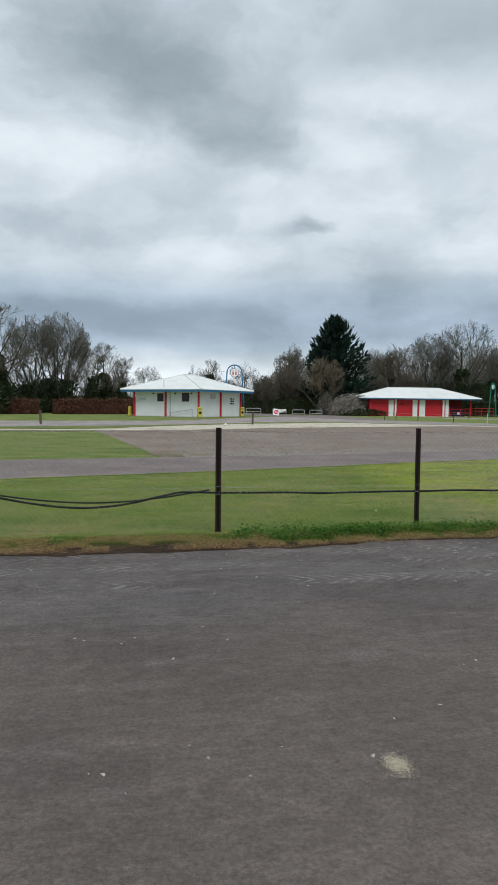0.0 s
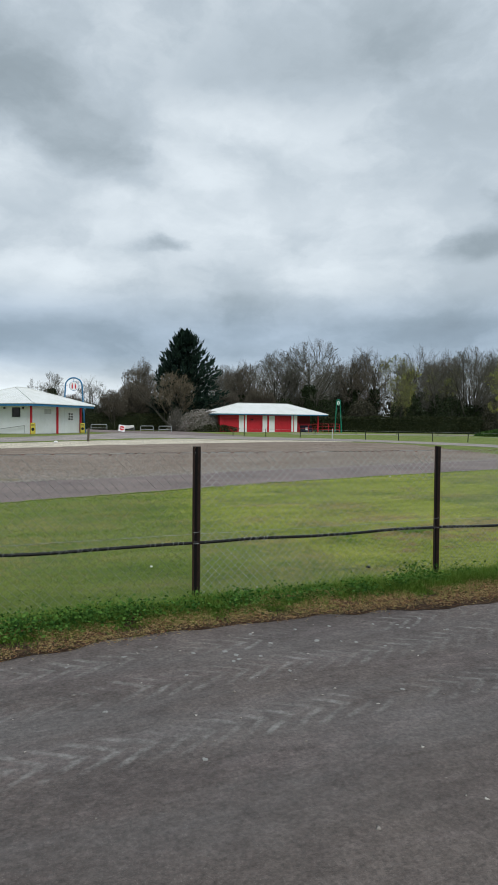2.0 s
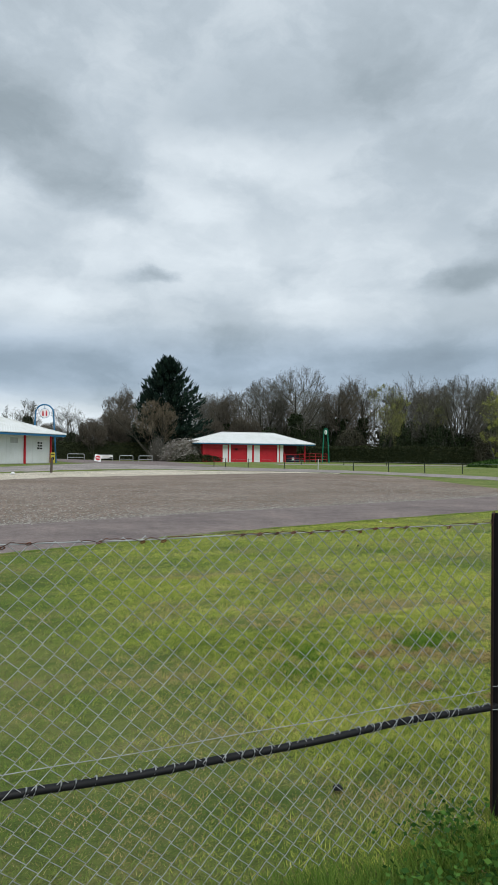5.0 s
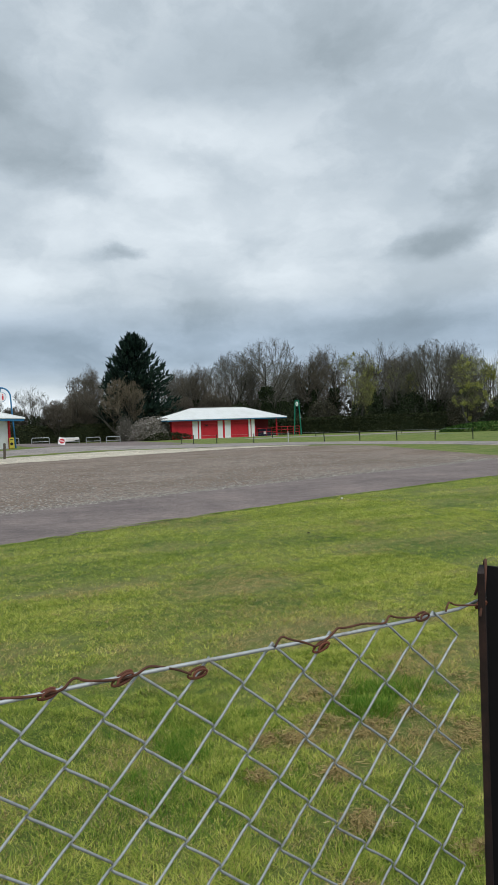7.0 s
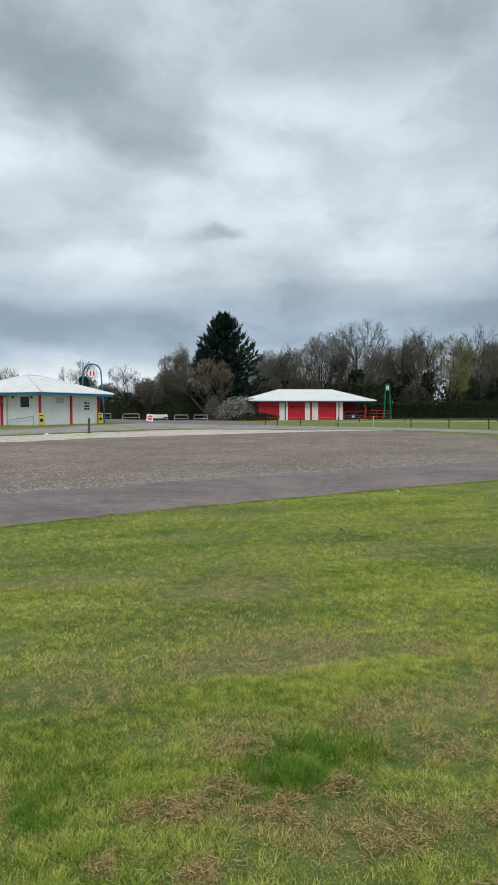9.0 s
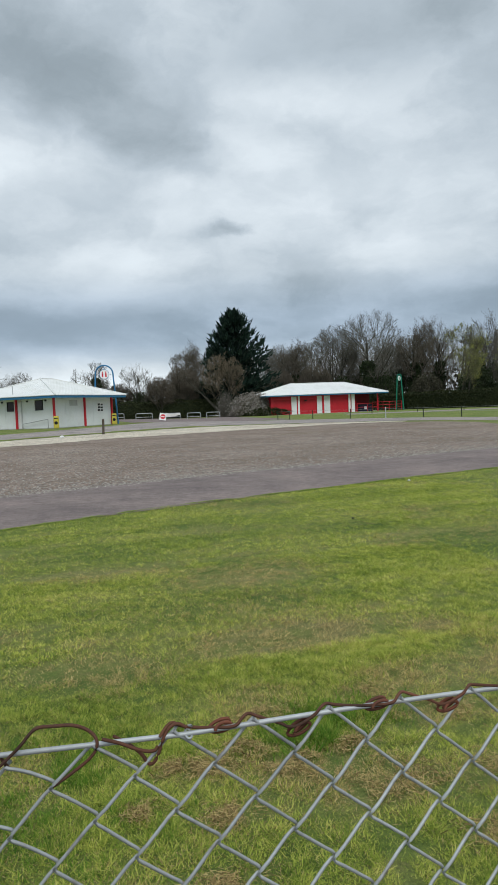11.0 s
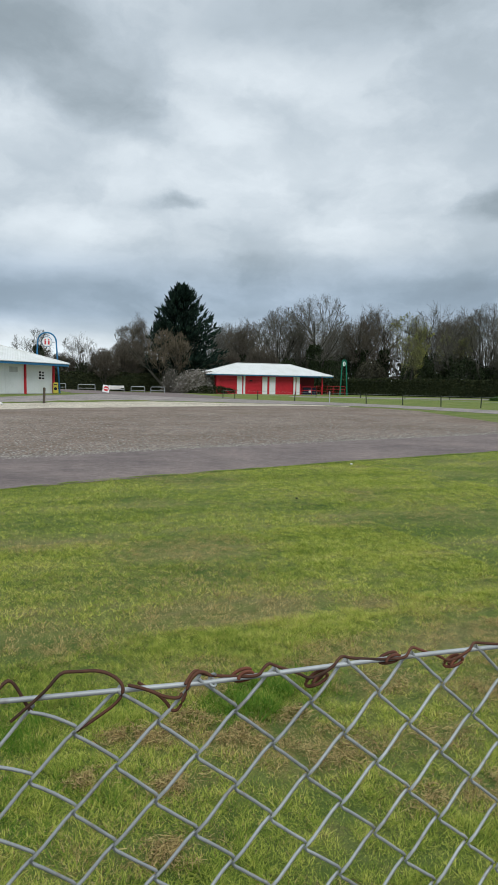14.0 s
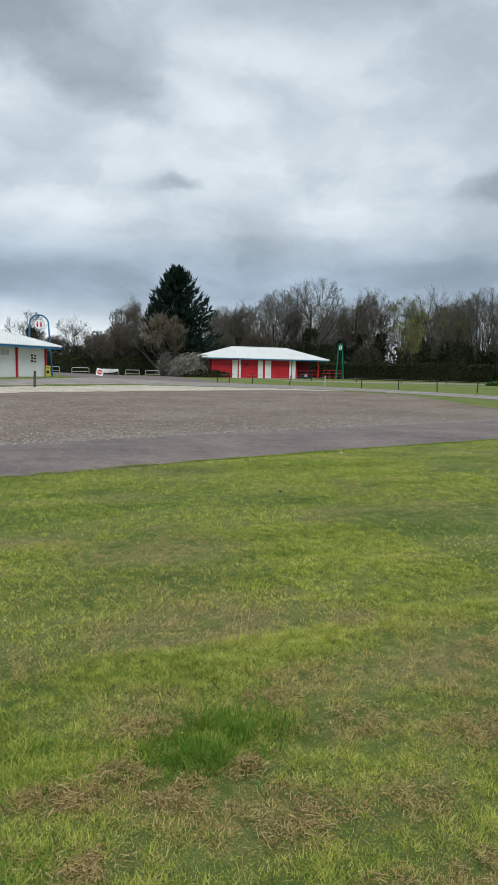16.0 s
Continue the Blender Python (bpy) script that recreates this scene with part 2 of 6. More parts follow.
LAWN = lawn_material()
TARMAC = tarmac_material("worn tarmac", 0.096, mark=True, warm=1.18)
TARMAC_FAR = tarmac_material("grey tarmac", 0.172, warm=1.22)
TARMAC_PALE = tarmac_material("pale dusty tarmac", 0.27, warm=1.12)
GRAVEL = gravel_material("gravel", (0.262, 0.212, 0.176), (0.196, 0.148, 0.117), (0.160, 0.134, 0.076))
SAND = gravel_material("pale sand", (0.60, 0.54, 0.44), (0.46, 0.40, 0.32), (0.34, 0.29, 0.20))
WORN_EARTH = gravel_material("worn earth", (0.21, 0.175, 0.12), (0.15, 0.135, 0.08), (0.12, 0.13, 0.05))
SOIL = gravel_material("verge soil", (0.050, 0.030, 0.018), (0.032, 0.018, 0.011), (0.10, 0.070, 0.036))
BLADE = leafy("grass blade", (0.050, 0.098, 0.014), (0.250, 0.335, 0.052), (0.545, 0.565, 0.115), (0.830, 0.720, 0.290), through_light=0.42, patch=1.1)
BLADE_FAR = leafy("soft grass blade", (0.105, 0.182, 0.034), (0.195, 0.282, 0.056), (0.290, 0.352, 0.084), (0.400, 0.405, 0.140), through_light=0.42, patch=1.1)
LUSH = leafy("lush grass", (0.055, 0.145, 0.016), (0.130, 0.250, 0.026), (0.230, 0.340, 0.048), through_light=0.42)
VERGE = leafy("verge blade", (0.030, 0.070, 0.010), (0.095, 0.170, 0.022), (0.230, 0.310, 0.060), through_light=0.38, patch=1.6)
STRAW = leafy("dead grass", (0.24, 0.160, 0.060), (0.50, 0.375, 0.150), (0.70, 0.57, 0.27), through_light=0.3)
THATCH = leafy("raked thatch", (0.075, 0.048, 0.022), (0.36, 0.260, 0.105), (0.62, 0.49, 0.22), through_light=0.25)
LITTER = leafy("dead leaves", (0.075, 0.032, 0.018), (0.18, 0.085, 0.042), (0.34, 0.22, 0.115))
WEED = leafy("weed leaf", (0.022, 0.066, 0.012), (0.055, 0.135, 0.022), (0.115, 0.225, 0.040), rough=0.8, through_light=0.25)
RANK = leafy("rank weed leaf", (0.018, 0.044, 0.009), (0.036, 0.082, 0.016), (0.070, 0.130, 0.026), rough=0.9)
IVY = leafy("ivy leaf", (0.012, 0.020, 0.009), (0.026, 0.040, 0.016), (0.046, 0.064, 0.024))
CONIFER = leafy("conifer spray", (0.006, 0.015, 0.012), (0.012, 0.028, 0.020), (0.022, 0.044, 0.028))
BEECH = leafy("dry beech leaf", (0.045, 0.020, 0.014), (0.085, 0.038, 0.024), (0.13, 0.062, 0.038))
PRIVET = leafy("dark hedge leaf", (0.014, 0.022, 0.010), (0.028, 0.036, 0.014), (0.052, 0.056, 0.022))
BLOSSOM = leafy("blossom", (0.10, 0.085, 0.065), (0.24, 0.22, 0.19), (0.44, 0.41, 0.38))
BUDS = leafy("young leaf", (0.17, 0.19, 0.040), (0.27, 0.29, 0.065), (0.38, 0.38, 0.11))
THICKET = leafy("thicket leaf", (0.026, 0.027, 0.018), (0.050, 0.048, 0.030), (0.085, 0.078, 0.052))
STONE = leafy("loose stone", (0.15, 0.13, 0.115), (0.26, 0.235, 0.21), (0.42, 0.39, 0.355), rough=0.9)


def bark_material(name, a, b2):
    m, n, b = material(name, 0.95, spec=0.1)
    p = where(n)
    n.put(b.inputs["Base Color"], n.mix(n.span(n.noise(n.vec("MULTIPLY", p, (1.0, 1.0, 0.25)), 5.0, 5.0, 0.7), 0.35, 0.65), a, b2))
    return m


BARK = bark_material("grey bark", (0.042, 0.040, 0.033), (0.092, 0.088, 0.073))
TWIG = bark_material("brown twig", (0.080, 0.076, 0.063), (0.150, 0.143, 0.120))
TWIG_PALE = bark_material("olive twig", (0.105, 0.103, 0.060), (0.165, 0.158, 0.092))
TWIG_TAN = bark_material("tan twig", (0.120, 0.098, 0.068), (0.215, 0.178, 0.125))
TWIG_RED = bark_material("reddish twig", (0.085, 0.074, 0.058), (0.155, 0.136, 0.108))
WHITE = painted("white wall paint", (0.74, 0.76, 0.77), 0.6, (0.45, 0.45, 0.42), 0.35, 0.8)
WHITE_ROOF = painted("white roof sheet", (0.70, 0.71, 0.70), 0.45, (0.42, 0.42, 0.38), 0.45, 0.6)
BLUE = painted("blue paint", (0.030, 0.165, 0.335), 0.4)
RED = painted("red paint", (0.52, 0.022, 0.036), 0.45)
DARK_RED = painted("dull red paint", (0.22, 0.012, 0.020), 0.5)
GREEN = painted("green paint", (0.010, 0.215, 0.130), 0.4)
YELLOW = painted("yellow plastic", (0.56, 0.47, 0.07), 0.5, amount=0.5)
BLACK = painted("black plastic", (0.012, 0.012, 0.013), 0.5)
NAVY = painted("navy panel", (0.012, 0.016, 0.04), 0.5)
GLASS_DARK = painted("dark window pane", (0.020, 0.014, 0.018), 0.15)
SIGN_WHITE = painted("sign white", (0.78, 0.78, 0.78), 0.4, amount=0.15)
SIGN_RED = painted("sign red", (0.55, 0.025, 0.04), 0.4, amount=0.15)
NOTICE = painted("notice sheet", (0.48, 0.49, 0.50), 0.6)
TIMBER = painted("weathered timber", (0.095, 0.078, 0.060), 0.9, scale=6.0)
STEEL = painted("galvanised rail", (0.40, 0.42, 0.43), 0.45, metal=0.6)
ROAD_PAINT = painted("cream road line", (0.60, 0.53, 0.36), 0.8, amount=0.6, scale=3.0)
PIPE = painted("black water pipe", (0.006, 0.006, 0.007), 0.6, amount=0.2)
BANNER = painted("white banner cloth", (0.72, 0.70, 0.68), 0.9)


def wire_material():
    m, n, b = material("galvanised wire", 0.55, 0.35, 0.4)
    p = where(n)
    c = n.ramp(n.noise(p, 9.0, 6.0, 0.7), (0.30, (0.25, 0.262, 0.265)), (0.55, (0.39, 0.405, 0.41)), (0.75, (0.51, 0.53, 0.535)))
    c = n.mix(n.span(n.noise(p, 60.0, 4.0), 0.56, 0.74, 0.0, 0.7), c, (0.16, 0.13, 0.10))
    n.put(b.inputs["Base Color"], c)
    return m


def rust_material(name, lo, hi, dark, groove_shade=False):
    m, n, b = material(name, 0.85, 0.15, 0.3)
    p = n.add("ShaderNodeTexCoord").outputs["Object"]
    c = n.mix(n.span(n.noise(p, 28.0, 6.0, 0.7), 0.35, 0.68), lo, hi)
    c = n.mix(n.span(n.noise(n.vec("MULTIPLY", p, (1.0, 1.0, 0.18)), 14.0, 5.0, 0.65), 0.45, 0.65, 0.0, 0.9), c, dark)
    # shade in the angle's hollow, put into the colour: near black about the apex
    if groove_shade:
        gx = n.math("ADD", n.math("ABSOLUTE", n.split(p)[0]), n.math("MULTIPLY", n.math("SUBTRACT", n.noise(n.vec("MULTIPLY", p, (1.0, 1.0, 0.2)), 30.0), 0.5), 0.012))
        c = n.mix(n.span(gx, 0.009, 0.016, 0.92, 0.0, smooth=True), c, (0.006, 0.006, 0.007))
    n.put(b.inputs["Base Color"], c)
    bump(n, b, n.noise(p, 180.0, 5.0, 0.7), 0.5, 0.002)
    return m


WIRE = wire_material()
RUST_POST = rust_material("rusty dark angle iron, shaded groove", (0.021, 0.013, 0.010), (0.050, 0.026, 0.018), (0.012, 0.009, 0.009), groove_shade=True)
RUST_EYE = rust_material("red rusty wire", (0.13, 0.045, 0.026), (0.26, 0.095, 0.055), (0.07, 0.032, 0.022))
RUST_WIRE = rust_material("rusty tie wire", (0.080, 0.036, 0.022), (0.165, 0.068, 0.040), (0.045, 0.028, 0.021))


# ---- mesh helpers ----
RNG = np.random.default_rng(7)


def mesh_from(name, verts, faces, mat, smooth=False):
    """A mesh from arrays: all faces have the same number of corners."""
    v, f = np.asarray(verts, np.float32).reshape(-1, 3), np.asarray(faces, np.int32)
    me = bpy.data.meshes.new(name)
    me.vertices.add(len(v))
    me.vertices.foreach_set("co", v.ravel())
    me.loops.add(f.size)
    me.loops.foreach_set("vertex_index", f.ravel())
    me.polygons.add(len(f))
    me.polygons.foreach_set("loop_start", np.arange(0, f.size, f.shape[1], dtype=np.int32))
    me.update(calc_edges=True)
    if smooth:
        me.polygons.foreach_set("use_smooth", np.ones(len(f), bool))
    me.materials.append(mat)
    return me


def thing(name, label, category, group="", m=None):
    e = new(name)
    e.empty_display_size = 0.3
    if m is not None:
        e.matrix_world = m
    return tagged(e, label, category, group)


def part(name, bm, mat, parent=None, label="", smooth=False):
    """One mesh object, from a bmesh or a ready mesh, under a thing or a part."""
    if isinstance(bm, bmesh.types.BMesh):
        me = bpy.data.meshes.new(name)
        if smooth:
            for f in bm.faces:
                f.smooth = True
        bm.to_mesh(me)
        bm.free()
        me.materials.append(mat)
    else:
        me = bm
    ob = new(name, me)
    if parent is not None:
        ob.parent = parent
    return tagged(ob, label)


def box(bm, x0, x1, y0, y1, z0, z1, bevel=0.0):
    made = bmesh.ops.create_cube(bm, size=1, matrix=Matrix.Translation(((x0 + x1) / 2, (y0 + y1) / 2, (z0 + z1) / 2)) @ Matrix.Diagonal((x1 - x0, y1 - y0, z1 - z0, 1)))
    if bevel:
        edges = list({e for v in made["verts"] for e in v.link_edges})
        bmesh.ops.bevel(bm, geom=edges, offset=bevel, segments=1, affect="EDGES")
    return bm


def boxed(x0, x1, y0, y1, z0, z1, bevel=0.01):
    return box(bmesh.new(), x0, x1, y0, y1, z0, z1, bevel)


def rod(bm, a, b, r, sides=8):
    a, b = Vector(a), Vector(b)
    m = Matrix.Translation((a + b) / 2) @ (b - a).to_track_quat("Z", "Y").to_matrix().to_4x4()
    bmesh.ops.create_cone(bm, cap_ends=True, segments=sides, radius1=r, radius2=r, depth=(b - a).length, matrix=m)
    return bm


def tubes(paths, radii, sides=4):
    """Tubes round many paths at once. paths: n x k x 3, radii: n x k. Returns vertices and quads."""
    p, r = np.asarray(paths, float), np.asarray(radii, float)
    n, k = p.shape[:2]
    t = np.gradient(p, axis=1)
    t /= np.linalg.norm(t, axis=2, keepdims=True) + 1e-9
    ref = np.where(np.abs(t[..., 2:3]) > 0.9, np.array([1.0, 0.1, 0]), np.array([0.05, 0.1, 1.0]))
    a = np.cross(t, ref)
    a /= np.linalg.norm(a, axis=2, keepdims=True) + 1e-9
    b = np.cross(t, a)
    ang = np.arange(sides) * 2 * np.pi / sides
    v = p[:, :, None] + r[:, :, None, None] * (np.cos(ang)[:, None] * a[:, :, None] + np.sin(ang)[:, None] * b[:, :, None])
    i, j, s = np.meshgrid(np.arange(n), np.arange(k - 1), np.arange(sides), indexing="ij")
    s2 = (s + 1) % sides
    base = (i * k + j) * sides
    f = np.stack([base + s, base + s2, base + sides + s2, base + sides + s], -1).reshape(-1, 4)
    return v.reshape(-1, 3), f


def merge(*chunks):
    vs, fs, o = [], [], 0
    for v, f in chunks:
        vs.append(v)
        fs.append(f + o)
        o += len(v)
    return np.concatenate(vs), np.concatenate(fs)


def unit(v):
    return v / (np.linalg.norm(v, axis=-1, keepdims=True) + 1e-9)


def leaves(c, size, long=1.6, droop=0.0, way=None):
    """Diamond leaves at centres c, turned at random, or along way."""
    n = len(c)
    a = unit(RNG.normal(size=(n, 3))) if way is None else unit(way + 0.25 * RNG.normal(size=(n, 3)))
    a[:, 2] -= droop
    a = unit(a)
    b = unit(np.cross(a, RNG.normal(size=(n, 3))))
    s = (size * RNG.uniform(0.6, 1.3, n))[:, None]
    v = np.stack([c - a * s * long / 2, c + b * s / 2, c + a * s * long / 2, c - b * s / 2], 1)
    return v.reshape(-1, 3), np.arange(4 * n).reshape(n, 4)


def vnoise(x, y, cell, seed):
    """Smooth value noise, 0 to 1."""
    g = np.random.default_rng(seed).random((64, 64))
    u, v = x / cell + 1000, y / cell + 1000
    i, j = np.floor(u).astype(int), np.floor(v).astype(int)
    fu, fv = u - i, v - j
    fu, fv = fu * fu * (3 - 2 * fu), fv * fv * (3 - 2 * fv)
    q = lambda a, b: g[a % 64, b % 64]
    return (q(i, j) * (1 - fu) + q(i + 1, j) * fu) * (1 - fv) + (q(i, j + 1) * (1 - fu) + q(i + 1, j + 1) * fu) * fv


def fold(x, a, b):
    t = np.clip((np.asarray(x, float) - a) / (b - a), 0, 1)
    return t * t * (3 - 2 * t)


def ground_height(x, y):
    """Level, but for a slight rise towards the white block and far hills of nothing."""
    return 0.26 * fold(y, 42, 52) * fold(x, 24, 12) * fold(y, 110, 90)


# ---- ground ----
def axis(*runs):
    return np.unique(np.concatenate([np.arange(a, b, s) for a, b, s in runs]))


def sheet(name, xs, ys, mat, height):
    gx, gy = np.meshgrid(xs, ys)
    v = np.stack([gx, gy, height(gx, gy)], -1).reshape(-1, 3)
    i = np.arange(len(xs) * len(ys)).reshape(len(ys), len(xs))
    f = np.stack([i[:-1, :-1], i[:-1, 1:], i[1:, 1:], i[1:, :-1]], -1).reshape(-1, 4)
    return mesh_from(name, v, f, mat, True)


ground = new("ground", sheet("ground", axis((-3000, -60, 245), (-60, 110, 2.0), (110, 3000, 240)), axis((-3000, -40, 240), (-40, 130, 2.0), (130, 3001, 240)), LAWN, lambda x, y: ground_height(x, y)))
tagged(ground, "green lawn and grassland, patchy with dry spots", "ground", kind="structure")


def strip(name, near, far, mat, lift, label, category, n=160, m=10, rough=0.12, seed=1):
    """A band of surface between two edges (lists of x, y), with uneven rims, lying on the ground."""
    def along(e):
        e = np.array(e, float)
        d = np.r_[0, np.cumsum(np.hypot(*np.diff(e, axis=0).T))]
        s = np.linspace(0, d[-1], n)
        q = np.stack([np.interp(s, d, e[:, 0]), np.interp(s, d, e[:, 1])], -1)
        k = max(2, n // 40)
        pad = np.pad(q, ((k, k), (0, 0)), mode="edge")
        return np.stack([np.convolve(pad[:, c], np.ones(2 * k + 1) / (2 * k + 1), "valid") for c in (0, 1)], -1), s
    a, sa = along(near)
    b, sb = along(far)
    across = unit(b - a)
    a = a + across * ((vnoise(sa, sa * 0 + seed, 0.9, seed) - 0.5) * rough * 2 + (vnoise(sa, sa * 0 + 5, 0.23, seed) - 0.5) * rough)[:, None]
    b = b + across * ((vnoise(sb, sb * 0 + seed + 9, 0.9, seed) - 0.5) * rough * 2)[:, None]
    t = np.linspace(0, 1, m)[None, :, None]
    q = a[:, None] * (1 - t) + b[:, None] * t
    v = np.concatenate([q, (ground_height(q[..., 0], q[..., 1]) + lift)[..., None]], -1).reshape(-1, 3)
    i = np.arange(n * m).reshape(n, m)
    f = np.stack([i[:-1, :-1], i[1:, :-1], i[1:, 1:], i[:-1, 1:]], -1).reshape(-1, 4)
    return tagged(new(name, mesh_from(name, v, f, mat, True)), label, category, kind="structure")


strip("road_near", [(-40, -30), (60, -30)], [(-40, -0.70), (60, -0.70)], TARMAC, 0.004,
      "worn dark grey tarmac with tyre prints and pale specks", "road", 200, 12, 0.02, 3)
strip("road_middle", [(-60, -6), (-20, 2.4), (-3.4, 5.6), (1, 6.8), (4.5, 7.95), (6.5, 8.75), (8.7, 9.25), (11, 9.85), (13.6, 10.4), (24, 12.6), (60, 22)],
      [(-60, 2), (-20, 8.0), (-4.2, 10.0), (0.1, 10.6), (4.5, 11.6), (7, 12.3), (8.7, 12.7), (12.5, 13.7), (17, 14.7), (24, 16.6), (60, 30)], TARMAC_FAR, 0.008,
      "smooth grey tarmac lane beside the lawn", "road", 500, 8, 0.05, 4)
strip("gravel_yard", [(-0.2, 10.2), (4.5, 11.2), (7, 12.0), (8.7, 12.4), (12.5, 13.4), (17, 14.4), (22.5, 16.0)],
      [(-3.2, 29.5), (3.5, 31.0), (8.7, 34.5), (15.3, 37.0), (23.7, 39.5), (27.5, 35), (27.8, 30.8)], GRAVEL, 0.004,
      "brownish grey loose gravel yard with weedy patches", "gravel", 300, 40, 0.10, 5)
strip("sand_strip", [(-40, 26.5), (-3.1, 28.7), (3.5, 30.3), (8.7, 33.8), (15.3, 36), (23.7, 38.8), (27.1, 36.8)],
      [(-40, 28), (-3.1, 30.5), (3.0, 38.0), (10, 43.5), (16.5, 45.0), (23.0, 42.5), (27.6, 37.4)], SAND, 0.012,
      "pale sandy worn strip along the yard", "sand", 240, 14, 0.35, 6)
strip("sand_patch", [(-0.3, 11.2), (0.6, 10.75), (1.9, 11.05)], [(-0.6, 12.2), (0.5, 12.0), (1.8, 11.6)], WORN_EARTH, 0.012, "small dull worn patch at the yard corner", "sand", 60, 6, 0.12, 11)
strip("road_access", [(-60, 31), (-10, 33), (2, 38.4), (10, 43.8), (17, 45.4), (24, 42.5), (28.4, 38.0), (29.9, 30.6), (30.0, 24), (28.6, 20)],
      [(-60, 44), (-10, 45.0), (2, 46.0), (9, 50.5), (15, 61), (24.5, 56.0), (31.5, 45.0), (33.6, 35.6), (34.4, 24), (37, 20)], TARMAC_PALE, 0.014,
      "grey tarmac access road past the blocks", "road", 260, 14, 0.12, 7)
strip("rough_grass", [(-40, 30.2), (-10, 32.0), (-3.1, 31.0), (3.0, 38.2), (10, 43.4), (16.5, 44.8), (22.0, 42.9)], [(-40, 31.6), (-10, 33.6), (-3.1, 34.0), (2.6, 39.8), (9.6, 44.9), (16.5, 46.0), (22.6, 43.6)], LAWN, 0.022,
      "rough patchy grass between the sand and the road", "grass", 260, 6, 0.55, 17)
strip("tarmac_yard", [(12, 62), (16, 60), (22, 58), (27, 57)], [(12, 94), (18, 93.5), (24, 90), (29, 87)], TARMAC_FAR, 0.010,
      "grey tarmac yard where the cycle racks stand", "road", 60, 24, 0.3, 8)
strip("road_back", [(36, 66), (47, 62), (70, 56)], [(38, 72), (49, 68), (74, 62)], TARMAC_PALE, 0.010, "grey tarmac road behind the far lawn", "road", 60, 6, 0.1, 9)
strip("verge_soil", [(-9, -1.05), (-3, -1.0), (0.6, -0.99), (1.2, -0.92), (2.0, -0.80), (3.0, -0.83), (4, -0.92), (12, -1.05)], [(-9, -0.30), (12, -0.30)], SOIL, 0.007,
      "brown soil and litter between tarmac and fence", "verge", 1100, 6, 0.10, 3)


def line_on_road(pts, name="road_line"):
    """A painted line, 10 cm wide, along the points."""
    e = np.array(pts, float)
    d = np.r_[0, np.cumsum(np.hypot(*np.diff(e, axis=0).T))]
    s = np.linspace(0, d[-1], 60)
    q = np.stack([np.interp(s, d, e[:, 0]), np.interp(s, d, e[:, 1])], -1)
    pad = np.pad(q, ((4, 4), (0, 0)), mode="edge")
    q = np.stack([np.convolve(pad[:, c], np.ones(9) / 9, "valid") for c in (0, 1)], -1)
    g = unit(np.gradient(q, axis=0))
    nrm = np.stack([-g[:, 1], g[:, 0]], -1) * 0.06
    v = np.concatenate([np.c_[q - nrm, np.full(60, 0.022)], np.c_[q + nrm, np.full(60, 0.022)]])
    i = np.arange(59)
    f = np.stack([i, i + 1, i + 61, i + 60], -1)
    tagged(new(name, mesh_from(name, v, f, ROAD_PAINT)), "cream painted line round the grass corner", "road line", kind="structure")


line_on_road([(21.5, 15.9), (24.5, 16.4), (27.0, 17.6), (28.9, 19.6), (29.9, 22.5), (30.1, 26.0)])
line_on_road([(21.7, 15.6), (24.7, 16.1), (27.3, 17.3), (29.2, 19.4), (30.2, 22.4), (30.4, 26.0)])

# ---- chain-link fence ----
FENCE_Z = 1.16          # the top straining wire
POST_X = (-2.56, 0.0, 2.44, 4.785)
LAST = (7.22, -0.19)    # the run turns a little at the fourth post


def fence_line(x):
    """The fence's y at x."""
    return np.interp(x, (-9.0, 4.765, 4.795, 4.89, 5.07, 5.16, 5.33, LAST[0]), (0.0, 0.0, 0.014, 0.004, -0.022, -0.036, -0.046, LAST[1]))


def angle_post(h):
    """Angle iron, 42 mm legs, its hollow towards the road: a V in plan, with a cut top and bolt holes for the wires."""
    bm = bmesh.new()
    a, t = 0.034, 0.0055
    outer = [(-a, -a * 0.55), (0, a * 0.45), (a, -a * 0.55)]
    inner = [(a - t * 1.2, -a * 0.55 - t * 0.9), (0, a * 0.45 - t * 1.7), (-a + t * 1.2, -a * 0.55 - t * 0.9)]
    ring = outer + inner
    levels = [-0.15, 0.0, 0.2, 0.45, 0.7, 0.95, h - 0.03, h]
    rows = []
    for k, z in enumerate(levels):
        rows.append([bm.verts.new((x + random.uniform(-.0006, .0006), y + random.uniform(-.0006, .0006), z + (random.uniform(-.002, .002) if k == len(levels) - 1 else 0))) for x, y in ring])
    for r0, r1 in zip(rows, rows[1:]):
        for i in range(6):
            bm.faces.new((r0[i], r0[(i + 1) % 6], r1[(i + 1) % 6], r1[i]))
    r = rows[-1]
    bm.faces.new((r[0], r[1], r[4], r[5]))
    bm.faces.new((r[1], r[2], r[3], r[4]))
    bmesh.ops.recalc_face_normals(bm, faces=bm.faces)
    return bm


def path_mesh(name, pts, r, mat, sides=8):
    v, f = tubes(np.array([pts], float), np.full((1, len(pts)), r), sides)
    return mesh_from(name, v, f, mat, True)


